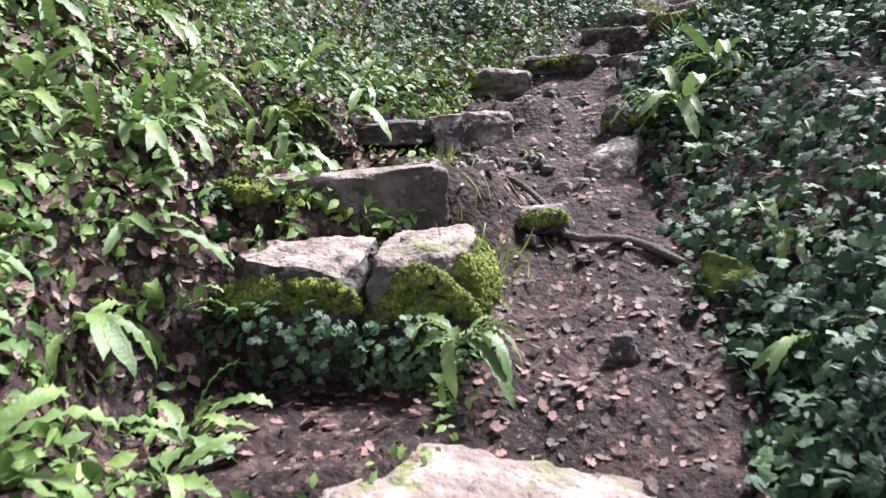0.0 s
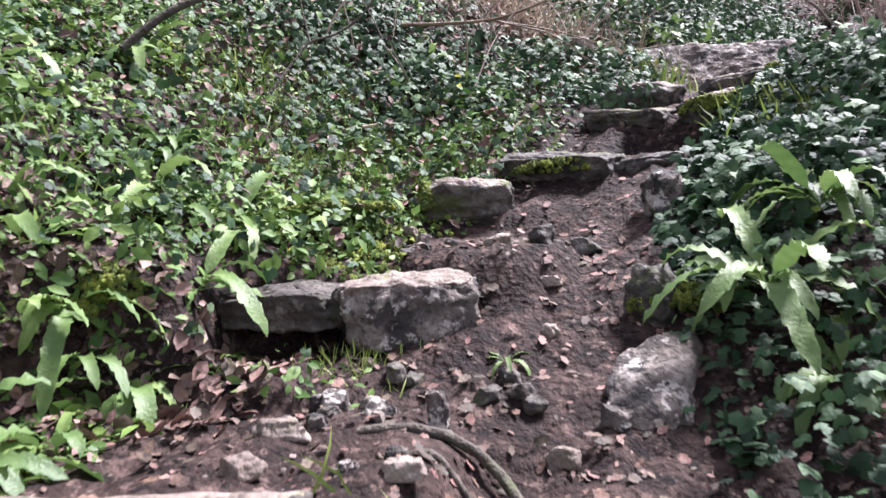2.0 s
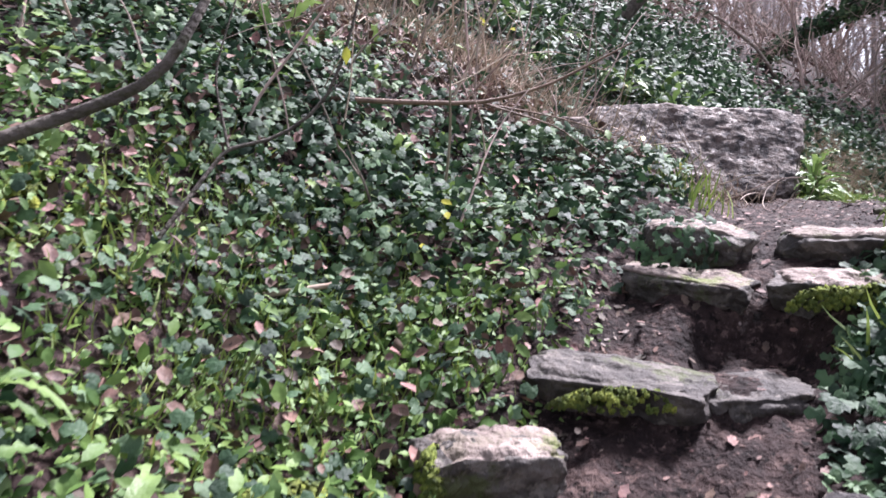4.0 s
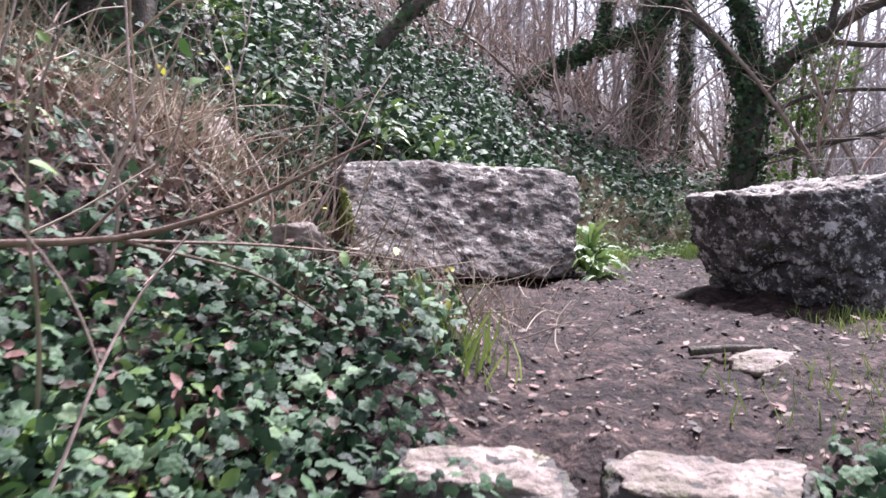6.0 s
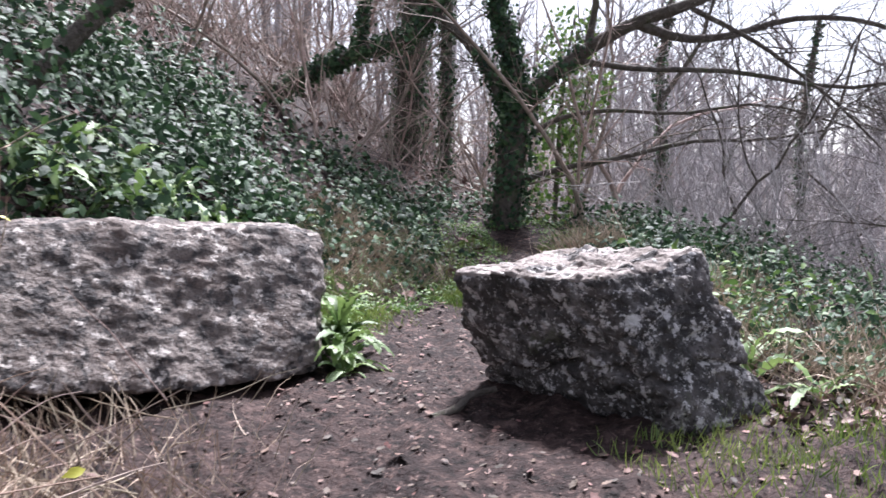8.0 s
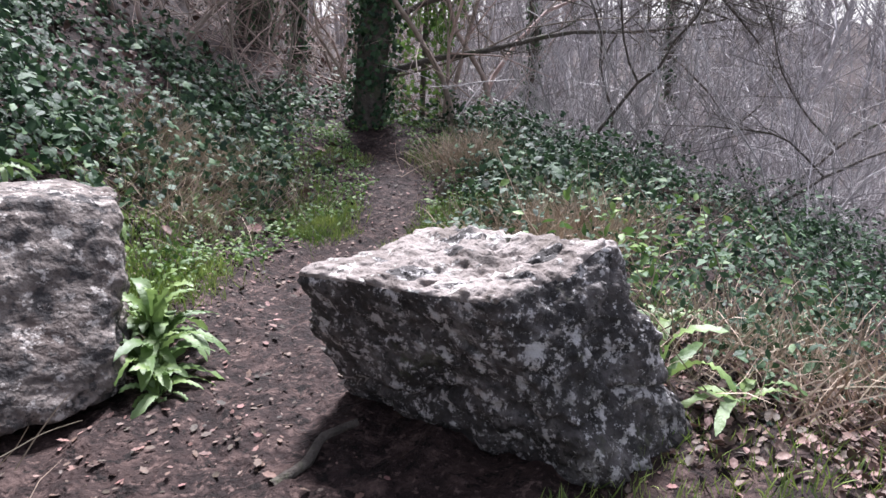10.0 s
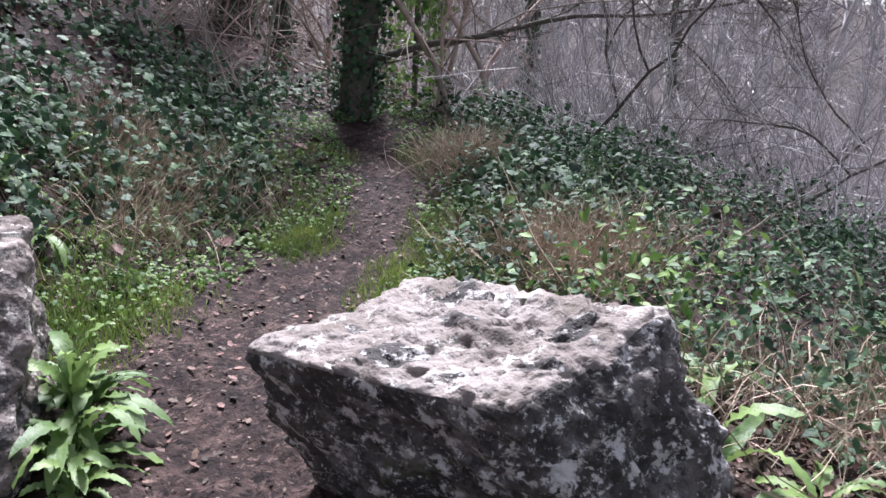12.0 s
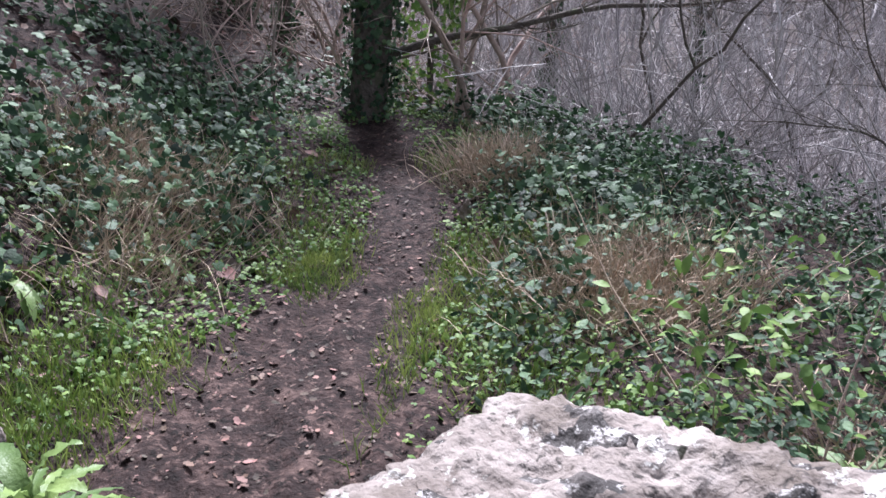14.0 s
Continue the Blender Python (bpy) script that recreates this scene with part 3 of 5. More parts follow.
grass("grass_tuft", 700, (-0.4, 0.4, 0.3, 0.9), tuft_at(-0.1, 0.55, 0.14), (0.03, 0.09), GRASS, "wisps of grass under a stone", 0.6)
grass("grass_patch", 6000, (-1.8, 0.4, 0.6, 3.0), lambda x, y, e: ramp(e, 0, 0.3) * ramp(wave(x, y, 3, 53), 0, 0.5), (0.06, 0.16), GRASS, "thin grass among the herbs", 0.6)
grass("dead_grass", 5200, (-0.6, 2.2, 4.2, 6.8), lambda x, y, e: tuft_at(0.7, 5.7, 0.75)(x, y, e) + 0.6 * tuft_at(0.5, 4.9, 0.5)(x, y, e), (0.12, 0.38), STRAW, "pale dead grass and bracken heaped by the block", 0.9)
grass("dead_bracken", 13000, (-3.2, 0.9, 4.0, 7.6), lambda x, y, e: ramp(e, 0.05, 0.4) * ramp(y, 4.1, 4.9) * (0.25 + 0.75 * ramp(wave(x, y, 2.4, 55), -0.4, 0.4)), (0.15, 0.5), STRAW, "buff dead bracken and grass up the bank", 1.0)
grass("dead_bracken", 5000, (3.0, 9.5, 7.4, 13.0), lambda x, y, e: ramp(e, 0.2, 0.6) * ramp(wave(x, y, 2.9, 57), 0.0, 0.7), (0.12, 0.4), STRAW, "strands of dead grass among the brambles", 1.1)
grass("dead_bracken", 20000, (3.0, 5.6, 9.2, 12.2), lambda x, y, e: 0.9 * tuft_at(4.4, 10.9, 0.6)(x, y, e) + 0.5 * tuft_at(3.9, 9.9, 0.35)(x, y, e), (0.18, 0.46), STRAW, "brown dead bracken on the bank", 1.0)
grass("dead_bracken", 36000, (5.5, 8.6, 6.6, 11.4), lambda x, y, e: tuft_at(6.4, 7.9, 0.55)(x, y, e) + tuft_at(7.5, 10.3, 0.4)(x, y, e), (0.25, 0.55), STRAW, "russet dead bracken beside the path", 1.0)
grass("dead_grass", 8000, (4.6, 8.0, 3.6, 7.2), lambda x, y, e: 0.8 * tuft_at(5.6, 5.3, 0.8)(x, y, e), (0.2, 0.6), STRAW, "pale dead stalks on the edge of the slope", 0.9)

FLAT = (np.array([(0, 0, 0.0), (0.26, 0.22, 0.03), (0.2, 0.45, 0.02), (0.3, 0.6, 0.06), (0.12, 0.8, 0.02), (0, 1.0, 0.05), (-0.16, 0.78, 0.01), (-0.3, 0.55, 0.04), (-0.2, 0.4, 0.02), (-0.24, 0.2, 0.04), (0, 0.5, 0.0)], float),
        [(10, k, k + 1) for k in range(9)] + [(10, 9, 0)])
carpet("leaf_litter", 3600, (3.0, 8.0, 7.0, 12.6), lambda x, y, e: (e < 0.4) * 0.8, FLAT, (0.02, 0.06), 0.01, LITTER, "brown leaves scattered on the far path", "fallen leaves", 0.25)
carpet("leaf_litter", 15000, (-2.5, 4.2, -3.0, 8.5), lambda x, y, e: 0.2 + 0.5 * ramp(wave(x, y, 3.3, 61), -0.2, 0.8), FLAT, (0.015, 0.06), 0.008, LITTER, "brown fallen leaves trodden into the mud", "fallen leaves", 0.22)
carpet("leaf_litter", 9000, (-2.0, 4.2, -2.8, 8.5), lambda x, y, e: (0.15 + 0.7 * ramp(wave(x, y, 2.7, 66), -0.1, 0.7)) * (e < 0.5), FLAT, (0.008, 0.036), 0.006, PALE_LITTER, "faded pinkish leaves pressed flat on the path", "fallen leaves", 0.2)
carpet("leaf_litter", 3200, (-2.4, 0.8, 1.0, 5.5), lambda x, y, e: ramp(e, 0.0, 0.2), CURLED, (0.035, 0.075), 0.17, LITTER, "brown dead leaves caught in the ivy", "fallen leaves", 0.6)
carpet("leaf_litter", 9500, (-1.9, -0.3, -2.4, 0.6), lambda x, y, e: 0.4 + 0.6 * ramp(wave(x, y, 4, 67), -0.3, 0.3), CURLED, (0.03, 0.085), 0.04, PALE_LITTER, "russet and buff leaves heaped between the ferns", "fallen leaves", 0.5)
carpet("leaf_litter", 3000, (-0.9, 1.4, -2.4, 1.9), lambda x, y, e: (e < 0.15) * 0.6, FLAT, (0.02, 0.06), 0.006, LITTER, "damp russet leaves trodden into the lower path", "fallen leaves", 0.25)
carpet("leaf_litter", 6500, (4.0, 6.2, 3.2, 6.2), lambda x, y, e: 0.9 * np.ones_like(x), CURLED, (0.03, 0.07), 0.03, PALE_LITTER, "thick brown fallen leaves behind the boulder", "fallen leaves", 0.5)
carpet("leaf_litter", 5200, (-3.0, 0.9, 4.2, 8.0), lambda x, y, e: ramp(e, 0.0, 0.3), CURLED, (0.04, 0.09), 0.08, PALE_LITTER, "dry brown leaves lying up the bank", "fallen leaves", 0.6)
carpet("leaf_litter", 9000, (-6, 22, 8.0, 26.0), lambda x, y, e: ramp(e, 0.2, 1), CURLED, (0.08, 0.2), 0.06, LITTER, "brown fallen leaves on the wood's floor", "fallen leaves", 0.5)
carpet("mud_clods", 9000, (-1.2, 4.2, -3.0, 9.5), lambda x, y, e: (e < 0.15) * (0.3 + 0.7 * ramp(wave(x, y, 3.1, 64), -0.3, 0.5)), PEBBLE, (0.006, 0.02), 0.0, MUD, "crumbs of churned wet mud on the path", "mud", 0.3)
carpet("gravel", 3800, (-1.2, 7.6, -2.6, 12.0), lambda x, y, e: (e < 0.05) * (0.15 + 0.5 * ramp(wave(x, y, 2.6, 63), 0, 0.8)), PEBBLE, (0.006, 0.026), 0.0, GRIT, "small pale stones in the mud", "gravel", 0.25)


# ---- loose stones ----
def stone(name, x, y, w, d, h, mat, label, seed, turn=0.0, sink=0.3):
    z = height(x, y) - h * sink
    c, s = math.cos(turn), math.sin(turn)
    q = [(x + c * a * w / 2 - s * b * d / 2, y + s * a * w / 2 + c * b * d / 2) for a, b in ((-1, -1), (1, -1), (1, 1), (-1, 1))]
    return rock(name, [(*p, z) for p in q] + [(x + (p[0] - x) * 0.75, y + (p[1] - y) * 0.75, z + h) for p in q], mat, label, "stone", n=9, amp=0.1 * min(w, d, h), ledge=0.08 * min(w, d, h), freq=2.5, sharp=0.12, seed=seed, chips=16, chip=0.5, warp=0.16)


rock("stone", [(0.6, 0.32, -1.36), (0.92, 0.36, -1.34), (1.05, 0.72, -1.2), (0.72, 0.72, -1.2), (0.66, 0.44, -1.21), (0.9, 0.5, -1.13), (0.98, 0.78, -1.0), (0.76, 0.72, -1.04)], STONE, "grey angular stone sunk at the edge of the steps", "stone", n=18, amp=0.02, freq=3, sharp=0.07, seed=31, chips=14, chip=0.3)
stone("stone", 0.53, -0.12, 0.34, 0.26, 0.13, STONE, "mossy flat stone across the path", 32, 0.2)
stone("stone", 1.3, -0.55, 0.24, 0.24, 0.2, MOSS, "moss-covered stone on the edge of the path", 33, 0.4)
stone("stone", 0.9, -1.05, 0.12, 0.1, 0.1, STONE, "small grey stone lying in the mud", 34, 0.1)
stone("stone", -0.35, 0.36, 0.1, 0.08, 0.1, PALE, "pale angular stone lying in the mud", 35, 0.7)
stone("stone", -0.08, 0.28, 0.12, 0.1, 0.1, STONE, "grey stone lying in the mud", 36, 0.3)
stone("stone", 0.06, 0.26, 0.13, 0.12, 0.1, STONE, "grey stone half sunk in the mud", 37, 1.1)
stone("stone", 0.24, 0.28, 0.09, 0.08, 0.16, STONE, "upright grey stone in the mud", 38, 0.2)
stone("stone", -0.12, 0.02, 0.18, 0.09, 0.06, PALE, "pale flat stone in the mud", 39, 0.2)
stone("stone", 0.45, 1.25, 0.15, 0.12, 0.13, DARKSTONE, "dark damp stone on the path", 40, 0.6)
stone("stone", 0.6, 1.35, 0.16, 0.09, 0.08, DARKSTONE, "dark flat stone on the path", 41, 0.1)
stone("stone", 0.85, 0.95, 0.2, 0.2, 0.2, DARKSTONE, "damp stone at the path's edge", 42, 0.9)
stone("stone", 0.95, 1.6, 0.3, 0.2, 0.2, STONE, "grey stone beside the upper steps", 43, 0.3)
stone("stone", -0.1, 1.4, 0.1, 0.08, 0.08, PALE, "small round pale stone by the path", 44, 0.3)
stone("stone", 2.38, 4.15, 0.42, 0.3, 0.09, PALE, "flat pale stone let into the path", 45, 0.5, 0.72)
stone("stone", 6.62, 9.76, 0.13, 0.1, 0.22, PALE, "white stone beside the far path", 46, 0.4, 0.15)
stone("stone", 0.4, 4.6, 0.34, 0.22, 0.2, PALE, "pale stone among dead grass", 47, 0.4)
stone("stone", -0.1, 6.4, 0.5, 0.4, 0.34, PALE, "pale stone beside the great block", 48, 0.2)
for k in range(46):
    px = 0.15 + 0.55 * rng.uniform(-1, 1)
    py = rng.uniform(-0.4, 1.7)
    s = rng.uniform(0.035, 0.085)
    px += 0.35 * (0.8 - py) * 0.8
    tagged(stone("stone", px, py, s * 1.5, s, s * 0.8, (PALE, STONE, DARKSTONE)[k % 3], "small broken stone in the mud of the path", 50 + k, rng.uniform(0, 3)), group="small stones on the path")


# ---- moss cushions on the stones ----
def moss_patch(cx, cy, cz, rx, ry, rz, label, n=420, seed=0, high=0.03):
    """A cushion of short moss tufts over an ellipsoid shell."""
    u = rng.normal(0, 1, (n, 3))
    u /= np.linalg.norm(u, axis=1)[:, None]
    u[:, 2] = np.abs(u[:, 2]) * 1.0 - 0.25
    swell = 0.92 + 0.22 * wave(u[:, 0] * 3 + seed, u[:, 1] * 3 + u[:, 2] * 2, 1.5, 70 + seed)
    at = np.array([cx, cy, cz]) + u * np.array([rx, ry, rz]) * swell[:, None]
    return strewn("moss_cushion", MOSS_TUFT, at, u, rng.uniform(high * 0.6, high * 1.5, len(u)), MOSS, label, "moss", 0.4)


MOSS_TUFT = (np.array([(0.5, 0, -0.1), (0.15, 0.45, -0.1), (-0.4, 0.3, -0.1), (-0.4, -0.3, -0.1), (0.15, -0.45, -0.1), (0.05, 0.02, 0.55)], float), [(k, (k + 1) % 5, 5) for k in range(5)])
moss_patch(0.37, -0.86, -1.58, 0.07, 0.26, 0.22, "thick bright moss on the side of a step", 2000, 1)
moss_patch(0.53, -0.17, -1.4, 0.12, 0.1, 0.07, "green moss over a flat stone", 500, 13, 0.024)
moss_patch(0.21, -1.11, -1.6, 0.22, 0.06, 0.17, "moss hanging on the front of a step", 1500, 2)
moss_patch(-0.28, -1.2, -1.56, 0.3, 0.05, 0.14, "moss on the front of a step", 1200, 3)
moss_patch(-0.72, -0.75, -1.18, 0.2, 0.07, 0.1, "moss creeping over the end of a block", 600, 4)
moss_patch(-1.0, 0.5, -0.78, 0.3, 0.3, 0.2, "mossy hummock on the bank", 1600, 5)
moss_patch(-0.6, 1.5, -0.56, 0.35, 0.2, 0.06, "bright moss on the bank", 700, 6)
moss_patch(0.42, 2.12, -0.44, 0.24, 0.04, 0.07, "moss on a dark step", 340, 7, 0.022)
moss_patch(-0.14, 1.74, -0.56, 0.04, 0.12, 0.12, "dark moss on the side of a pale step", 360, 8, 0.022)
moss_patch(1.27, 2.5, -0.17, 0.2, 0.025, 0.09, "green moss on the edge of a step", 420, 9, 0.022)
moss_patch(1.58, 2.8, 0.0, 0.05, 0.07, 0.08, "yellow-green moss on the corner of a step", 300, 10, 0.022)
carpet("ground_moss", 9000, (-1.9, 0.3, -1.5, 2.2), lambda x, y, e: ramp(wave(x, y, 3.4, 73), 0.1, 0.5) * np.maximum(ramp(e, -0.1, 0.1), ramp(-x, 0.5, 0.7)), MOSS_TUFT, (0.02, 0.05), 0.02, MOSS, "patches of yellow-green moss on the bank", "moss", 0.4)
moss_patch(0.95, 1.0, -0.95, 0.16, 0.2, 0.08, "moss on the edge of the path", 420, 11)
moss_patch(0.78, 7.0, 0.5, 0.05, 0.25, 0.3, "dull moss on the end of the great block", 420, 12)


# ---- ferns with strap leaves ----
def frond_mesh(name, length, width, rise, droop, seed):
    """A strap-shaped frond: a short stalk, parallel crimped margins and a blunt tip."""
    r = random.Random(seed)
    v, f = [], []
    seg = 18
    bend, crimp, ph = r.uniform(-0.18, 0.18), r.uniform(5.5, 8.5), r.uniform(0, 6)
    for i in range(seg + 1):
        t = i / seg
        if t < 0.12:
            w = width * 0.1
        else:
            u = (t - 0.12) / 0.88
            w = width * min(1, 0.5 + 3.2 * u) * (1 - 0.25 * u) * max(0.02, 1 - max(0, (u - 0.72) / 0.28) ** 2) ** 0.5
        y = length * (t - 0.2 * t * t)
        z = length * (rise * t - droop * t * t)
        for s in (-1, -0.5, 0, 0.5, 1):
            edge = math.sin(t * crimp * 6.283 + ph + (1.9 if s > 0 else 0)) * 0.13 * width * abs(s) ** 2 * (t > 0.12)
            v.append((s * w / 2 * (1 + 0.12 * math.sin(t * crimp * 9 + s)) + bend * length * t * t, y, z + (0.10 * abs(s) - 0.03) * w + edge))
    for i in range(seg):
        for k in range(4):
            a = i * 5 + k
            f.append((a, a + 1, a + 6, a + 5))
    me = mesh_of(name, v, f)
    me.materials.append(FERN)
    me.shade_smooth()
    return me


FRONDS = [frond_mesh("frond", 0.86, 0.135, 1.0, 1.0, 1), frond_mesh("frond", 0.9, 0.15, 0.6, 0.85, 2), frond_mesh("frond", 0.8, 0.13, 1.3, 0.95, 3), frond_mesh("frond", 0.88, 0.14, 0.3, 0.75, 4), frond_mesh("frond", 0.75, 0.155, 0.8, 1.1, 5)]


def fern(x, y, size, count, label, seed, lift=0.0, steep=0.0, group="strap-leaved ferns"):
    r = random.Random(seed)
    root = new("fern")
    zz = height(x, y) + lift
    root.matrix_world = pose(x, y, zz)
    tagged(root, label, "fern", group)
    for k in range(count):
        fr = new("frond", FRONDS[r.randrange(5)])
        fr.parent = root
        a = 360 * k / count + r.uniform(-25, 25)
        s = size * r.uniform(0.65, 1.15)
        tip = r.uniform(-22, 14) + steep
        fr.matrix_basis = pose(0, 0, 0, 0, 0, a) @ pose(0, 0.01, 0, tip, r.uniform(-20, 20), 0) @ Matrix.Diagonal((s, s, s, 1))
    return root


FL = "green hart's-tongue fern with glossy strap-shaped fronds"
FERNS = [
    # beside the lower steps
    (-0.7, -1.75, 0.42, 13), (-0.25, -2.0, 0.36, 12), (-1.15, -1.35, 0.45, 13), (-0.95, -0.75, 0.4, 12), (-1.5, -0.9, 0.45, 12), (-1.45, -0.1, 0.42, 12),
    (-1.2, -2.1, 0.45, 12), (-1.9, 0.2, 0.45, 12), (-1.75, 0.9, 0.45, 12), (-2.1, 1.3, 0.5, 12), (-0.75, -1.25, 0.3, 10), (-1.2, 0.35, 0.34, 10),
    (0.4, -1.3, 0.34, 14, 0.14, 6), (1.2, 0.78, 0.5, 20, 0.12, 2), (1.42, 1.05, 0.46, 16, 0.15, 4), (1.5, -1.1, 0.3, 10), (1.75, 0.3, 0.36, 11), (0.38, 0.66, 0.15, 7),
    (-0.1, -2.35, 0.5, 15), (-0.5, -2.45, 0.5, 15), (-0.45, -1.6, 0.4, 13), (-0.85, -2.0, 0.45, 13), (1.35, 0.55, 0.36, 13), (1.2, 1.1, 0.34, 12),
    (-1.6, 1.7, 0.45, 12), (-2.2, 2.2, 0.5, 12), (-1.2, 1.2, 0.32, 10),
    # on the bank beside the upper steps
    (-1.35, 3.6, 0.45, 13), (-1.05, 4.3, 0.45, 13), (-1.7, 3.0, 0.5, 13), (-0.9, 3.0, 0.36, 11), (-1.9, 4.2, 0.5, 12), (-0.55, 3.5, 0.3, 9),
    # round the great block and the boulder
    (2.74, 7.06, 0.54, 22, 0.02, 32), (2.86, 7.4, 0.54, 20, 0.04, 32), (2.7, 6.86, 0.36, 16, 0, 22), (2.82, 7.22, 0.54, 22, 0.14, 34), (1.9, 8.5, 0.4, 12), (2.5, 8.7, 0.42, 12), (1.2, 8.7, 0.42, 12), (3.1, 9.3, 0.42, 12), (0.6, 8.9, 0.45, 12),
    (4.62, 5.5, 0.62, 7, 0.05, 38), (4.75, 5.15, 0.5, 6, 0.02, 20), (5.2, 5.9, 0.5, 8, 0.05, 30),
    (-0.75, -0.35, 0.36, 11, 0.02, 8), (-1.0, -0.45, 0.4, 11, 0.02, 8), (-0.72, -1.4, 0.4, 12, 0.0, 8), (-0.9, -1.05, 0.4, 11, 0.0, 10), (-0.98, 0.1, 0.34, 10, 0.05, 8), (-1.15, -1.7, 0.44, 12, 0.0, 8),
    (-0.35, -1.75, 0.34, 11, 0, 0), (0.05, -2.6, 0.46, 14, 0.1, 10), (-0.3, -2.65, 0.5, 14, 0.15, 10),
    (3.6, 10.6, 0.4, 11), (4.3, 11.6, 0.4, 11), (8.0, 10.6, 0.35, 11), (8.4, 9.4, 0.35, 11),
]
def face_ivy(cx, cy, cz, rx, ry, rz, n, label, leaf=None, mat=None):
    u = rng.normal(0, 1, (n, 3))
    u /= np.linalg.norm(u, axis=1)[:, None]
    u[:, 1] = -np.abs(u[:, 1])
    return strewn("ivy_trail", leaf or IVY_LEAF, np.array([cx, cy, cz]) + u * np.array([rx, ry, rz]) * rng.uniform(0.85, 1.15, (n, 1)), u + (0, 0, 0.5), rng.uniform(0.025, 0.055, n), mat or IVY, label, "ivy", 0.4)


face_ivy(-0.28, -1.26, -1.68, 0.34, 0.08, 0.14, 170, "ivy trailing down the front of the steps")
face_ivy(0.16, -1.2, -1.74, 0.22, 0.12, 0.12, 170, "ivy trailing at the foot of a mossy step")
face_ivy(-0.8, -0.82, -1.25, 0.16, 0.1, 0.12, 160, "ivy over the end of the block")
face_ivy(0.75, 3.05, 0.0, 0.2, 0.12, 0.14, 120, "ivy over the end of the top step")
for k in range(34):
    FERNS.append((-0.62 - 1.9 * rng.uniform(0, 1) ** 1.3, rng.uniform(-2.7, 1.3), rng.uniform(0.34, 0.52), 11))
for k in range(15):
    FERNS.append((rng.uniform(-1.3, -0.62), rng.uniform(-1.8, 0.4), rng.uniform(0.3, 0.42), 11))
for k in range(5):
    FERNS.append((rng.uniform(1.45, 2.1), rng.uniform(-1.0, 1.0), rng.uniform(0.3, 0.42), 10))
for k in range(10):
    FERNS.append((rng.uniform(-2.6, -0.5), rng.uniform(3.2, 6.4), rng.uniform(0.34, 0.5), 10))
for k in range(8):
    FERNS.append((rng.uniform(2.6, 4.4), rng.uniform(9.8, 12.0), rng.uniform(0.34, 0.5), 11))
for k in range(22):
    FERNS.append((rng.uniform(-0.8, 3.4), rng.uniform(8.1, 9.8), rng.uniform(0.4, 0.6), 13, 0.3, 10))
for k, (x, y, s, c, *more) in enumerate(FERNS):
    fern(x, y, s, c, FL, 100 + k, *more)


# ---- wood: tubes along bent lines ----
def tube(points, r0, r1, sides=5, bumps=0.0):
    """Vertices and faces of a tapered tube."""
    p = np.array(points, float)
    n = len(p)
    t = np.gradient(p, axis=0)
    t /= np.linalg.norm(t, axis=1)[:, None] + 1e-9
    ref = np.array([0.31, 0.87, 0.38])
    a = np.cross(t, ref)
    a /= np.linalg.norm(a, axis=1)[:, None] + 1e-9
    b = np.cross(t, a)
    ang = np.arange(sides) * 2 * np.pi / sides
    r = np.linspace(r0, r1, n)[:, None] * (1 + bumps * rng.normal(0, 1, (n, sides)))
    v = p[:, None, :] + r[:, :, None] * (np.cos(ang)[None, :, None] * a[:, None, :] + np.sin(ang)[None, :, None] * b[:, None, :])
    i, k = np.meshgrid(np.arange(n - 1), np.arange(sides), indexing="ij")
    k2 = (k + 1) % sides
    f = np.stack([i * sides + k, i * sides + k2, (i + 1) * sides + k2, (i + 1) * sides + k], -1).reshape(-1, 4)
    return v.reshape(-1, 3), f


class Wood:
    """Collects tubes into one mesh."""

    def __init__(self):
        self.v, self.f, self.n = [], [], 0

    def add(self, points, r0, r1, sides=5, bumps=0.0):
        v, f = tube(points, r0, r1, sides, bumps)
        self.v.append(v)
        self.f.append(f + self.n)
        self.n += len(v)

    def mesh(self, name):
        return mesh_of(name, np.concatenate(self.v).tolist(), np.concatenate(self.f).tolist())


def bent(start, way, length, n, wobble, lift=0.0):
    """A crooked line."""
    p, d, out = np.array(start, float), np.array(way, float), []
    d /= np.linalg.norm(d)
    for k in range(n):
        out.append(p.copy())
        d = d + rng.normal(0, wobble, 3) + np.array([0, 0, lift])
        d /= np.linalg.norm(d)
        p = p + d * length / (n - 1)
    return np.array(out)


def spray(wood, line, r, count, length, depth, spread=0.8, lift=0.05, sides=4, low=0.25):
    """Side branches along a line, and theirs in turn."""
    for k in range(count):
        t = rng.uniform(low, 1.0)
        i = t * (len(line) - 1)
        a = int(min(i, len(line) - 2))
        p = line[a] + (line[a + 1] - line[a]) * (i - a)
        d = (line[a + 1] - line[a]) / (np.linalg.norm(line[a + 1] - line[a]) + 1e-9) + rng.normal(0, spread, 3)
        le = length * rng.uniform(0.5, 1.2) * (1.15 - 0.6 * t)
        b = bent(p, d, le, 5 if depth else 3, 0.2, lift)
        wood.add(b, r * (1 - 0.5 * t), r * 0.25, sides)
        if depth:
            spray(wood, b, r * 0.42, max(2, count // 2), length * 0.45, depth - 1, spread, lift, 3, 0.15)


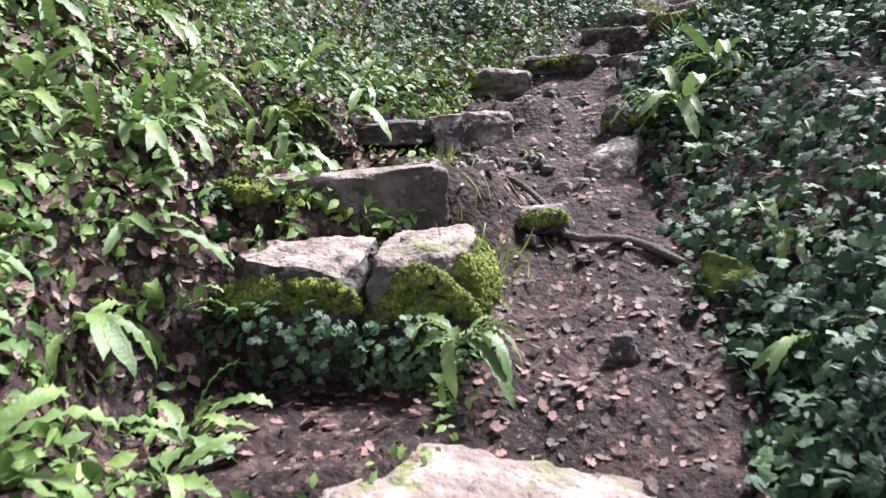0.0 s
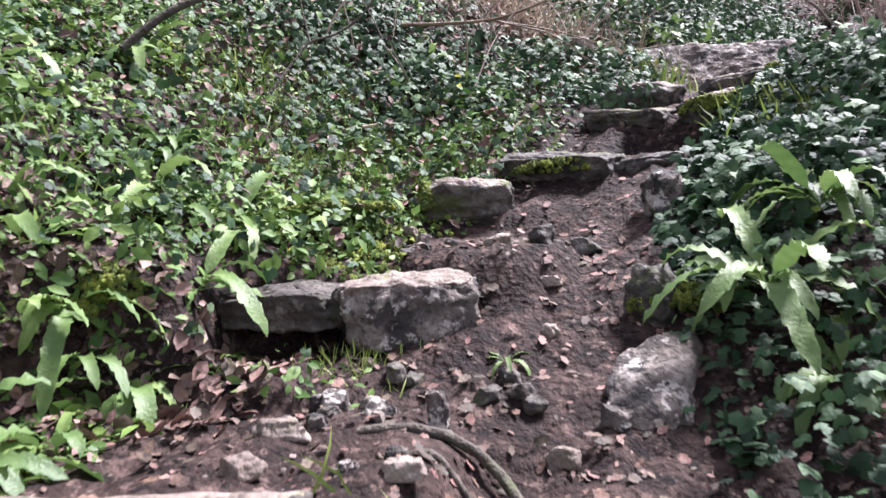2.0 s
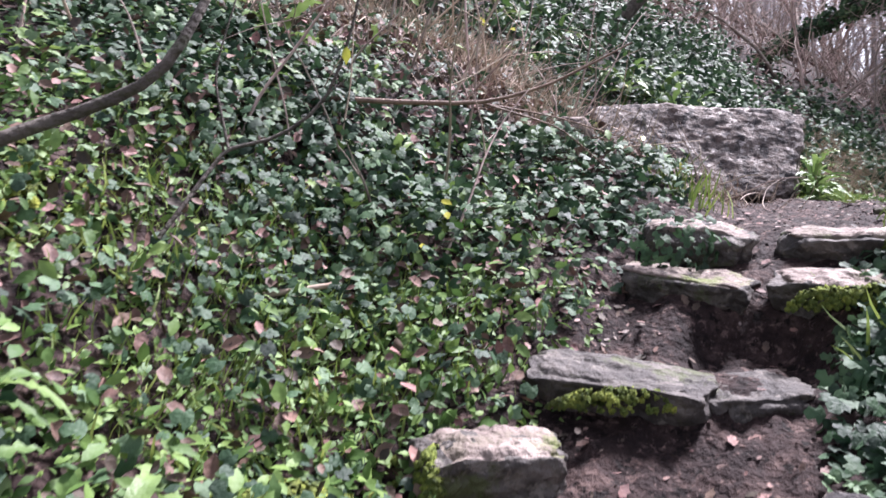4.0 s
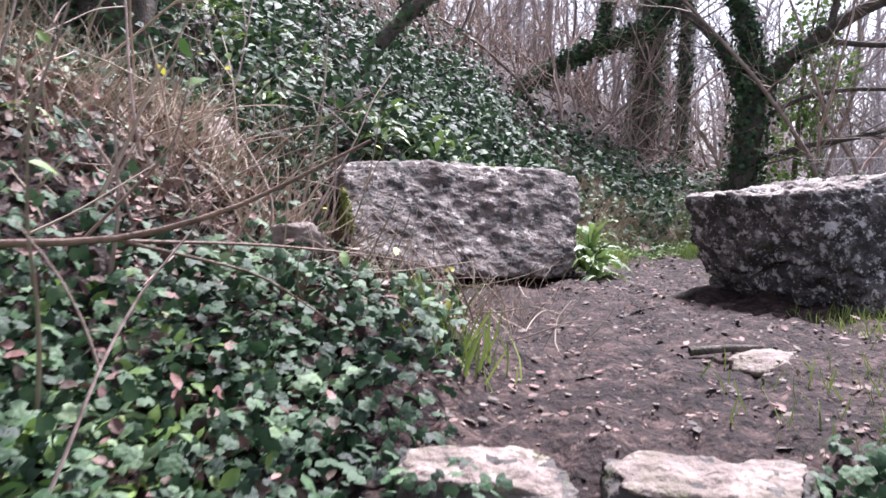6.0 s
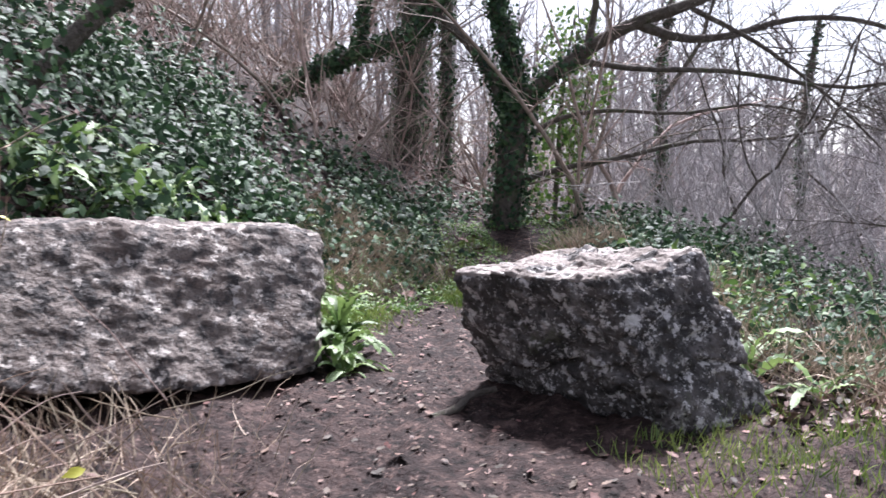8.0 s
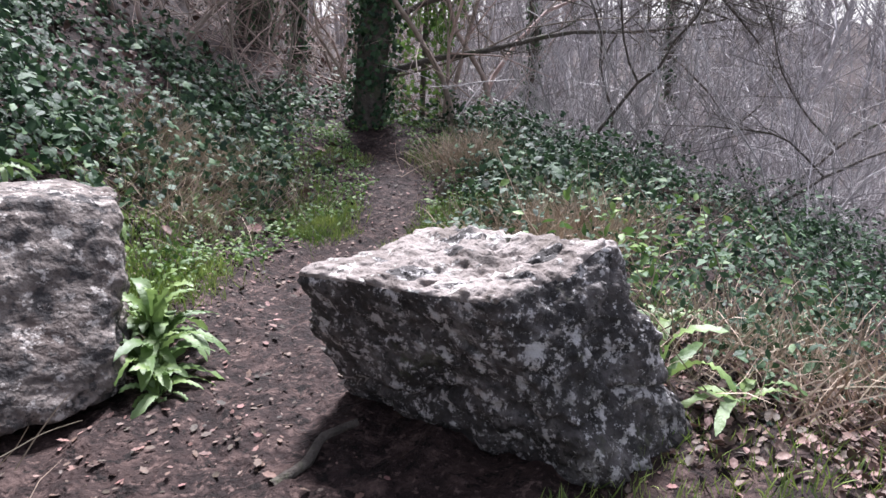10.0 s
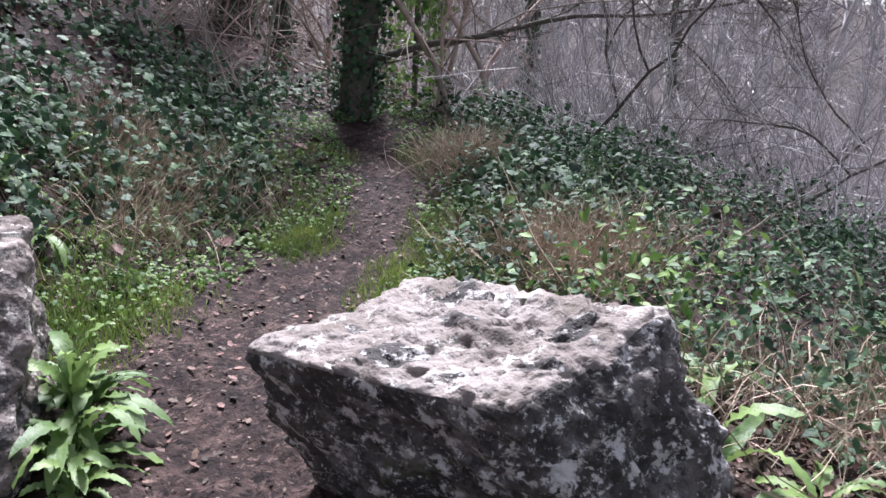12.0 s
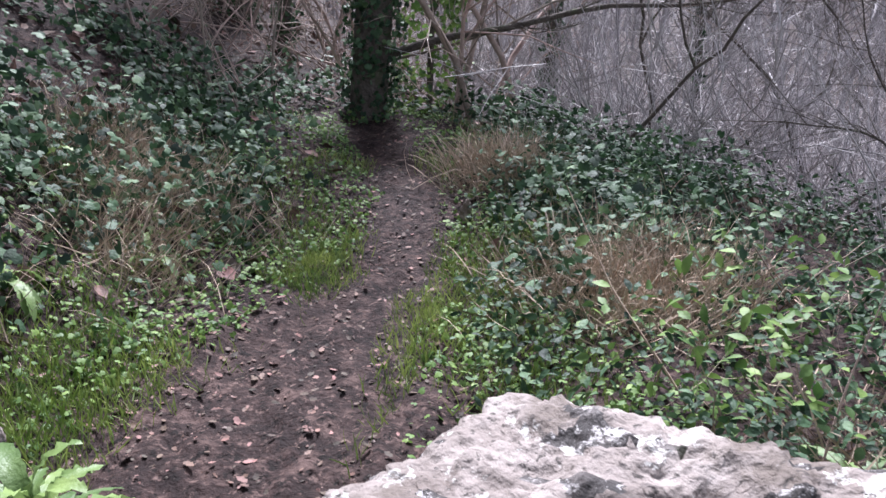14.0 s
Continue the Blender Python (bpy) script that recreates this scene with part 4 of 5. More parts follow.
def sapling(name, mat, label, stems, tall, thick, twigs, seed, arch=0.22, sag=0.02):
    """A leafless shrubby tree with several stems: a thing with a stem part and a crown part."""
    root = new(name)
    tagged(root, label, "tree", "bare trees of the thicket")
    st, cr = Wood(), Wood()
    for k in range(stems):
        line = bent((rng.normal(0, 0.25), rng.normal(0, 0.25), -0.3), (rng.normal(0, arch), rng.normal(0, arch), 1), tall * rng.uniform(0.6, 1.1), 9, 0.17, sag)
        st.add(line, thick * rng.uniform(0.6, 1.1), thick * 0.2, 5)
        spray(cr, line, thick * 0.35, twigs, tall * 0.3, 1, 0.75, 0.03, 3, 0.08)
    finish("stem", st.mesh("stem"), mat, root)
    finish("crown", cr.mesh("crown"), mat, root)
    return root


def leafed(name, lines, radii, n, size, mat, parent, tilt=0.6):
    """Ivy leaves standing off along limbs."""
    at, nr = [], []
    lens = np.array([np.linalg.norm(np.diff(l, axis=0), axis=1).sum() for l in lines])
    for l, r, m in zip(lines, radii, (n * lens / lens.sum()).astype(int)):
        i = rng.uniform(0, len(l) - 1.001, m)
        a = i.astype(int)
        p = l[a] + (l[a + 1] - l[a]) * (i - a)[:, None]
        t = (l[a + 1] - l[a]) / np.linalg.norm(l[a + 1] - l[a], axis=1)[:, None]
        u = rng.normal(0, 1, (m, 3))
        u -= (u * t).sum(1)[:, None] * t
        u /= np.linalg.norm(u, axis=1)[:, None]
        rr = np.interp(i, np.arange(len(l)), np.linspace(r[0], r[1], len(l)))
        at.append(p + u * (rr * rng.uniform(0.9, 1.5, m) + rng.exponential(0.03, m))[:, None])
        nr.append(u)
    at, nr = np.concatenate(at), np.concatenate(nr)
    return strewn(name, IVY_LEAF, at, nr, rng.uniform(*size, len(at)), mat, "", "", tilt, parent=parent)


# the ivied oak at the end of the path, drawn in its own upright plane across the way
OAK = Vector((8.0, 13.2, 0.0))
ACROSS, BEYOND = Vector((0.82, -0.57, 0)), Vector((0.57, 0.82, 0))
oak_z = height(8.0, 13.2)


def oak_line(pts, z0=None, origin=OAK):
    return np.array([tuple(origin + ACROSS * x + BEYOND * d + Vector((0, 0, (oak_z if z0 is None else z0) + z))) for x, z, d in pts])


def smooth_line(p, n=14):
    t, u = np.linspace(0, 1, len(p)), np.linspace(0, 1, n)
    q = np.stack([np.interp(u, t, p[:, k]) for k in range(3)], 1)
    q[1:-1] = (q[:-2] + 2 * q[1:-1] + q[2:]) / 4
    return q


def big_tree(name, label, limbs, leaf_count, twig_count, leaf_limbs, twig_len=1.3, twig_r=0.02):
    """limbs: (line, base radius, tip radius). Trunk first; the rest are parts of their own."""
    root = new(name)
    root.matrix_world = Matrix.Translation(limbs[0][0][0])
    tagged(root, label, "tree")
    inv = np.array(limbs[0][0][0])
    for k, (line, r0, r1) in enumerate(limbs):
        w = Wood()
        w.add(line - inv, r0, r1, 10, 0.05)
        finish("trunk" if k == 0 else "limb", w.mesh("limb"), BARK, root)
    if twig_count:
        w = Wood()
        for line, r0, r1 in limbs[1:]:
            spray(w, line - inv, twig_r, twig_count, twig_len, 2, 0.75, 0.03, 4, 0.3)
        tagged(finish("twig_crown", w.mesh("twig_crown"), BARK, root), kind="stuff")
    if leaf_count:
        leafed("ivy", [limbs[k][0] - inv for k in leaf_limbs], [limbs[k][1:] for k in leaf_limbs], leaf_count, (0.05, 0.1), IVY, root)
    return root


trunk = smooth_line(oak_line([(-0.1, -0.2, 0), (0.0, 0.9, 0), (0.08, 1.7, 0), (0.12, 2.1, 0)]))
limb_l = smooth_line(oak_line([(0.05, 1.65, 0), (-0.2, 2.2, 0.1), (-0.45, 2.7, 0.1), (-0.9, 3.2, 0.2), (-1.5, 3.75, 0.4), (-2.3, 4.4, 0.6)]))
limb_m = smooth_line(oak_line([(0.1, 2.0, 0), (0.0, 2.8, -0.1), (-0.25, 3.6, -0.2), (-0.2, 5.0, -0.3), (0.0, 6.5, -0.3)]))
limb_r = smooth_line(oak_line([(0.12, 1.9, 0), (0.55, 2.3, -0.2), (1.0, 2.65, -0.3), (1.9, 3.15, -0.5), (2.7, 3.3, -0.7), (3.3, 3.6, -0.8), (4.4, 4.1, -1.0)]))
limb_r2 = smooth_line(oak_line([(1.9, 3.1, -0.5), (2.6, 2.8, -0.6), (3.3, 2.85, -0.6), (4.1, 3.1, -0.6), (5.2, 3.1, -0.4), (6.3, 2.7, -0.2)]))
limb_u = smooth_line(oak_line([(1.2, 2.75, -0.3), (1.35, 3.5, -0.3), (1.2, 4.4, -0.2), (1.5, 5.5, 0)]))
limb_low = smooth_line(oak_line([(0.1, 0.7, 0.1), (0.9, 0.95, 0.0), (1.7, 1.05, -0.1), (2.8, 1.35, -0.3), (3.8, 1.3, -0.4), (5.0, 1.5, -0.5)]))
limb_a = smooth_line(oak_line([(0.1, 1.3, 0.1), (0.7, 1.75, 0.3), (1.6, 1.9, 0.4), (2.8, 1.75, 0.4), (4.0, 2.0, 0.3), (5.4, 1.5, 0.2)]))
limb_b = smooth_line(oak_line([(2.7, 3.25, -0.7), (3.6, 2.7, -0.9), (4.5, 1.9, -1.2), (5.1, 1.2, -1.4)]))
limb_c = smooth_line(oak_line([(1.0, 2.6, -0.3), (2.0, 2.35, -0.8), (3.2, 2.3, -1.2), (4.6, 1.9, -1.5), (6.0, 2.2, -1.6), (7.2, 1.9, -1.8)]))
limb_d = smooth_line(oak_line([(3.3, 3.55, -0.8), (4.5, 3.4, -1.2), (5.8, 3.0, -1.6), (7.0, 2.2, -2.0), (7.6, 1.5, -2.2)]))
oak = big_tree("oak_tree", "leafless spreading oak with an ivy-clad trunk beside the path",
         [(trunk, 0.25, 0.21), (limb_l, 0.12, 0.05), (limb_m, 0.15, 0.05), (limb_r, 0.15, 0.05), (limb_r2, 0.075, 0.025), (limb_u, 0.065, 0.025), (limb_low, 0.055, 0.015), (limb_a, 0.05, 0.015), (limb_b, 0.04, 0.012), (limb_c, 0.05, 0.012), (limb_d, 0.045, 0.012)],
         4200, 16, (0, 2), 1.7, 0.014)
leafed("ivy", [limb_l[:7] - trunk[0], limb_r[:6] - trunk[0]], [(0.12, 0.08), (0.15, 0.1)], 900, (0.04, 0.09), IVY, oak)
# the leaning ivied limb and the upright ivied trunks behind
lean = smooth_line(oak_line([(-7.0, 0.9, 0.4), (-5.4, 1.75, 0.5), (-4.2, 2.2, 0.5), (-3.4, 2.6, 0.4), (-2.6, 2.95, 0.4), (-1.7, 3.05, 0.3), (-1.3, 3.5, 0.3), (-0.9, 4.6, 0.3)]), 18)
lean2 = smooth_line(oak_line([(-2.6, 2.95, 0.4), (-2.5, 3.8, 0.5), (-2.9, 4.9, 0.7)]))
big_tree("leaning_tree", "fallen-looking tree leaning over the thicket, wrapped in ivy", [(lean, 0.15, 0.09), (lean2, 0.06, 0.025)], 4200, 8, (0, 1), 1.2)
t2 = smooth_line(oak_line([(-2.5, -0.5, 4.0), (-2.35, 2, 4.0), (-2.1, 5, 4.0), (-1.8, 9, 4.0)]))
t2b = smooth_line(oak_line([(-2.1, 4.8, 4.0), (-3.0, 6.5, 4.2), (-3.6, 8.5, 4.2)]))
big_tree("ivy_tree", "tall straight trunk wrapped in dark ivy", [(t2, 0.32, 0.24), (t2b, 0.12, 0.05)], 4200, 7, (0,), 1.6)
t3 = smooth_line(oak_line([(-1.55, -0.4, 3.0), (-1.4, 2, 3.0), (-1.35, 5, 3.0), (-1.2, 8, 3.0)]))
t3b = smooth_line(oak_line([(-1.35, 4.4, 3.0), (-0.7, 6.5, 3.2), (-0.5, 8.5, 3.4)]))
big_tree("ivy_tree", "slim straight trunk with thin ivy", [(t3, 0.13, 0.1), (t3b, 0.06, 0.03)], 1600, 7, (0,), 1.4)
t4 = smooth_line(np.array([(0.4, 10.0, height(0.4, 10.0) - 0.2), (1.0, 10.2, 1.9), (1.7, 10.3, 2.7), (2.6, 10.4, 3.4), (3.6, 10.6, 4.6)]))
t4b = smooth_line(np.array([(1.7, 10.3, 2.7), (2.0, 10.2, 3.6), (2.2, 10.4, 4.6)]))
big_tree("mossy_tree", "crooked bare tree leaning out of the bank with mossy bark", [(t4, 0.12, 0.05), (t4b, 0.05, 0.02)], 300, 9, (0,), 1.1)

old = smooth_line(np.array([(-1.05, 8.1, height(-1.05, 8.1) - 0.3), (-1.0, 8.15, 2.2), (-0.9, 8.2, 3.6), (-0.95, 8.3, 6.0)]))
old2 = smooth_line(np.array([(-0.9, 8.2, 3.4), (-0.3, 8.3, 4.2), (0.3, 8.6, 5.2)]))
big_tree("old_tree", "stout old tree with grey ridged bark on top of the bank", [(old, 0.36, 0.26), (old2, 0.12, 0.05)], 500, 6, (0,), 1.2)
b1 = smooth_line(oak_line([(0.75, -0.2, 1.2), (0.8, 1.2, 1.2), (0.9, 2.6, 1.2), (1.1, 3.6, 1.2)]))
b2 = smooth_line(oak_line([(0.8, 1.2, 1.2), (1.2, 1.9, 1.1), (1.4, 2.7, 1.0)]))
bush = big_tree("holly_bush", "small bright evergreen tree behind the oak", [(b1, 0.05, 0.02), (b2, 0.03, 0.012)], 0, 4, (0,), 0.7)
leafed("leaves", [b1 - b1[0], b2 - b1[0]], [(0.35, 0.3), (0.3, 0.3)], 1300, (0.06, 0.11), HERB, bush)

for gx0, gd, gt in ((2.8, 3.5, 6.0), (6.4, 6.0, 7.0)):
    g0 = tuple(OAK + ACROSS * gx0 + BEYOND * gd)
    gz = height(g0[0], g0[1])
    gl = smooth_line(oak_line([(gx0, -0.3, gd), (gx0 + 0.2, gt * 0.3, gd), (gx0 + 0.1, gt * 0.6, gd + 0.2), (gx0 + 0.5, gt, gd + 0.3)], gz))
    gb = smooth_line(oak_line([(gx0 + 0.1, gt * 0.5, gd), (gx0 + 0.9, gt * 0.7, gd), (gx0 + 1.3, gt * 0.95, gd)], gz))
    big_tree("ivy_tree", "dark upright trunk with ivy among the grey thicket", [(gl, 0.11, 0.06), (gb, 0.06, 0.02)], 800, 9, (0,), 1.5)

# bare arching boughs over the edge of the valley
for gx0, gd, gl0, turn_to in ((2.6, -1.0, 4.6, 0.5), (3.8, 0.6, 5.2, -0.35), (5.0, -1.6, 4.2, 0.8), (6.4, -0.4, 5.0, -0.7), (7.8, -2.4, 4.4, 0.4), (4.4, -2.6, 3.6, 0.95), (9.2, -1.2, 5.0, -0.5)):
    g0 = OAK + ACROSS * gx0 + BEYOND * gd
    base = (g0.x, g0.y, height(g0.x, g0.y) - 0.2)
    bow = bent(base, (ACROSS.x * turn_to, ACROSS.y * turn_to, 1.0), gl0, 14, 0.16, -0.055)
    side_bow = bent(bow[5], (ACROSS.x * -turn_to, ACROSS.y * -turn_to, 0.7), gl0 * 0.6, 10, 0.12, -0.04)
    big_tree("arching_tree", "bare crooked tree arching over the valley edge", [(bow, 0.028, 0.007), (side_bow, 0.016, 0.005)], 0, 14, (0,), 1.6, 0.008)

# ---- the thicket ----
KIND = [sapling("thicket_tree", TWIG, "slender bare brown stems of a winter thicket", 4 + k % 3, 4.6 + k * 0.5, 0.018 + 0.007 * k, 10, k, 0.34, -0.01) for k in range(5)]
GREY = [sapling("valley_tree", HAZE_TWIG, "leafless tree on the valley slope, grey bark paled for haze", 5, 4.6 + k * 0.7, 0.02 + 0.005 * k, 13, k, 0.5, -0.04 + 0.02 * k) for k in range(4)]


def plant(kinds, k, x, y, z, turn, s):
    ob = kinds[k % len(kinds)]
    m = pose(x, y, z, 0, 0, turn)
    if not ob.get("set"):
        ob["set"] = 1
        ob.matrix_world = m
        ob.scale = (s, s, s)
        return ob
    c = copy_thing(ob, m)
    c.scale = (s, s, s)
    return c


k = 0
while k < 66:
    b, d = radians(rng.uniform(-28, 40)), rng.uniform(10.5, 25)
    x, y = 1.4 + d * math.sin(b), 3.1 + d * math.cos(b)
    if y < 11.5 or (abs(x - 7.8) < 1.0 and y < 14.0):
        continue
    plant(KIND, k, x, y, height(x, y) - 0.1, rng.uniform(0, 360), rng.uniform(0.7, 1.15))
    k += 1
k = 0
while k < 76:
    b, d = radians(rng.uniform(34, 86)), 9.0 + 26 * rng.uniform(0, 1) ** 1.3
    x, y = 1.4 + d * math.sin(b), 3.1 + d * math.cos(b)
    if land(np.array([x]), np.array([y]))[1][0] < 3.2:
        continue
    plant(GREY, k, x, y, height(x, y) - 0.1, rng.uniform(0, 360), rng.uniform(0.75, 1.15) - 0.35 * float(b > 0.85))
    k += 1

def brush(name, n, b0, b1, d0, d1, long, mat, label):
    """A tangle of thin arching whips, past counting."""
    w = Wood()
    for k in range(n):
        b, d = radians(rng.uniform(b0, b1)), d0 + (d1 - d0) * rng.uniform(0, 1) ** 1.3
        x, y = 1.4 + d * math.sin(b), 3.1 + d * math.cos(b)
        z, e = land(np.array([x]), np.array([y]))
        if e[0] < 2.2:
            continue
        le = long * rng.uniform(0.5, 1.2)
        line = bent((x, y, z[0] - 0.1), (rng.normal(0, 0.6), rng.normal(0, 0.6), 1), le, 6, 0.17, -0.05)
        w.add(line, 0.013, 0.004, 3)
        for j in range(4):
            i = rng.integers(1, 5)
            w.add(bent(line[i], line[i + 1] - line[i] + rng.normal(0, 0.35, 3) * le / 5, le * rng.uniform(0.2, 0.45), 3, 0.2, -0.03), 0.007, 0.003, 3)
    return tagged(finish(name, w.mesh(name), mat), label, "thicket", kind="stuff")


brush("valley_brush", 1700, 38, 86, 11, 24, 2.7, HAZE_TWIG, "dense tangle of thin grey whips on the valley slope, paled for haze")
brush("thicket_brush", 800, -28, 34, 12, 22, 2.4, TWIG, "dense tangle of thin brown twigs behind the path")

far = Wood()
for k in range(200):
    b, d = radians(rng.uniform(-35, 100)), rng.uniform(22, 90)
    x, y = 1.4 + d * math.sin(b), 3.1 + d * math.cos(b)
    z = height(x, y)
    tall = rng.uniform(7, 11) * (0.8 if b > 0.8 else 1.15) + max(0, -z) * 0.4
    line = bent((x, y, z - 0.3), (rng.normal(0, 0.06), rng.normal(0, 0.06), 1), tall, 6, 0.05, 0.02)
    far.add(line, rng.uniform(0.1, 0.2), 0.03, 4)
    for j in range(20):
        t = rng.uniform(0.2, 0.98)
        i = int(t * 5)
        p = line[i] + (line[min(i + 1, 5)] - line[i]) * (t * 5 - i)
        l2 = bent(p, (rng.normal(0, 0.8), rng.normal(0, 0.8), 0.9), tall * 0.32 * rng.uniform(0.4, 1), 4, 0.15, 0.08)
        far.add(l2, 0.05, 0.012, 3)
        for q in range(3):
            far.add(bent(l2[rng.integers(1, 4)], (rng.normal(0, 0.8), rng.normal(0, 0.8), 0.7), tall * 0.15, 3, 0.15, 0.05), 0.022, 0.008, 3)
tagged(finish("far_woods", far.mesh("far_woods"), HAZE_TWIG), "grey leafless winter woods across the valley, paled for haze", "woods", kind="stuff")


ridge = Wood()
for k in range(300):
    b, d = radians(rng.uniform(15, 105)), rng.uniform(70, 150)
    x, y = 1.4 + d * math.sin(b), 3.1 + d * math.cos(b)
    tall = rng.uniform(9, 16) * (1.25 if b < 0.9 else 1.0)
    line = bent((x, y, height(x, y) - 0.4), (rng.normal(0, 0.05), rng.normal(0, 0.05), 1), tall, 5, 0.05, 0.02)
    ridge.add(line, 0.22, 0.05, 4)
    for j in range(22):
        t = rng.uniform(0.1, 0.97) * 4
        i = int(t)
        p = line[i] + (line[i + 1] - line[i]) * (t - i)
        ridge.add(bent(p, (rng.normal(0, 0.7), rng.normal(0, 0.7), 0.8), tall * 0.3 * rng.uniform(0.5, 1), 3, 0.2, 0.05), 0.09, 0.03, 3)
tagged(finish("ridge_woods", ridge.mesh("ridge_woods"), HAZE_TWIG), "grey treeline on the far valley side, paled for haze", "woods", kind="stuff")


# ---- twigs, sticks and stems near the path ----
def twig(name, line, r0, r1, label, category="twig", mat=None, sides=7, forks=(), leaves=()):
    """A branch with its forks and a few last leaves as parts."""
    line = np.array(line, float)
    root = new(name)
    root.matrix_world = Matrix.Translation(line[0])
    tagged(root, label, category)
    w = Wood()
    w.add(smooth_line(line, 16) - line[0], r0, r1, sides, 0.04)
    finish("stem", w.mesh("stem"), mat or BRANCH, root)
    for f in forks:
        w = Wood()
        f = np.array(f, float)
        w.add(smooth_line(f, 12) - line[0], r1 * 1.3, r1 * 0.5, 5)
        finish("side_twig", w.mesh("side_twig"), mat or BRANCH, root)
    for x, y, z, s in leaves:
        strewn("leaf", OVAL_LEAF, np.array([(x, y, z)]) - line[0], np.array([(0.0, -0.6, 0.7)]), np.array([s]), YELLOW if s < 0.08 else HERB, "", "", 0.4, parent=root)
    return root


twig("branch", [(-2.3, 3.2, 0.62), (-1.09, 3.44, 0.72), (-0.55, 3.56, 0.68), (-0.09, 3.66, 0.67), (0.25, 3.72, 0.76), (0.67, 3.76, 0.97)], 0.02, 0.005,
     "thin brown branch reaching over the ivy bank", "branch",
     forks=[[(-0.09, 3.66, 0.67), (0.3, 3.75, 0.55), (0.6, 3.9, 0.3)], [(-0.09, 3.66, 0.67), (0.3, 4.0, 0.62), (0.8, 4.6, 0.5), (1.25, 5.0, 0.35)], [(-0.2, 3.64, 0.67), (0.05, 3.8, 0.95), (0.1, 3.9, 1.2)]],
     leaves=[(0.85, 4.6, 0.5, 0.07), (0.6, 4.3, 0.56, 0.09), (1.2, 5.0, 0.38, 0.07), (0.08, 3.88, 1.15, 0.09)])
twig("branch", [(-1.3, 1.15, 0.2), (-1.15, 1.3, 0.38), (-0.95, 1.44, 0.47), (-0.75, 1.45, 0.54), (-0.68, 1.55, 0.72), (-0.63, 1.65, 0.9), (-0.55, 1.75, 1.35)], 0.02, 0.009,
     "dark crooked branch leaning out of the bank", "branch", BARK)
twig("branch", [(-1.15, 2.2, 0.1), (-1.02, 2.4, 0.36), (-0.98, 2.44, 0.42), (-0.8, 2.5, 0.45), (-0.62, 2.57, 0.6), (-0.5, 2.6, 0.95), (-0.46, 2.65, 1.3)], 0.009, 0.005,
     "thin dark twig bending up from the ivy", "branch", BARK, forks=[[(-0.98, 2.44, 0.42), (-1.05, 2.5, 0.7), (-0.95, 2.6, 1.1)]], leaves=[(-0.47, 2.64, 1.2, 0.09), (-0.55, 2.58, 0.8, 0.07)])
twig("stick", [(-1.2, 2.2, -0.12), (-0.9, 2.33, -0.13), (-0.6, 2.45, -0.1)], 0.016, 0.01, "pale broken stick lying on the ivy bank", "stick", STRAW)
twig("stick", [(2.78, 5.86, 0.02), (2.95, 5.9, 0.035), (3.08, 6.02, 0.05), (3.24, 6.0, 0.07)], 0.024, 0.016, "short brown stick lying by the boulder", "stick", BARK)
twig("stick", [(2.12, 4.32, 0.06), (2.3, 4.3, 0.07), (2.45, 4.27, 0.065)], 0.02, 0.016, "dark broken stick on the path", "stick", BARK)
on_ground = lambda pts: [(x, y, height(x, y) + up) for x, y, up in pts]
twig("root", on_ground([(0.0, 0.1, -0.02), (0.2, 0.16, 0.02), (0.36, 0.2, 0.04), (0.5, 0.1, 0.02), (0.58, -0.08, 0.02), (0.64, -0.24, 0.015), (0.85, -0.24, 0.03), (1.02, -0.29, 0.02), (1.25, -0.4, -0.04)]), 0.015, 0.02, "dark bare root snaking across the path", "root", BARK)
twig("root", on_ground([(0.95, 1.3, -0.02), (0.9, 1.05, 0.02), (0.98, 0.8, -0.02)]), 0.012, 0.008, "thin root hanging from the bank", "root", BARK)
twig("root", on_ground([(0.15, 0.02, -0.03), (0.32, -0.04, 0.015), (0.46, -0.02, -0.02)]), 0.012, 0.009, "short dark root in the mud", "root", BARK)
twig("stem", [(2.4, 2.2, -0.6), (2.37, 2.25, 0.1), (2.43, 2.3, 0.9), (2.35, 2.4, 1.8)], 0.02, 0.012, "thin upright stem in the ivy", "sapling", BARK,
     forks=[[(2.37, 2.25, 0.1), (2.1, 2.1, 0.25), (1.8, 2.2, 0.3)], [(2.4, 2.28, 0.5), (2.6, 2.4, 0.8), (2.9, 2.6, 1.2)]])
twig("stem", [(2.5, 1.8, -0.7), (2.55, 1.8, 0.1), (2.5, 1.9, 1.3)], 0.018, 0.01, "thin upright stem in the ivy", "sapling", BARK)
STEM = "dry bare stem standing in the undergrowth"
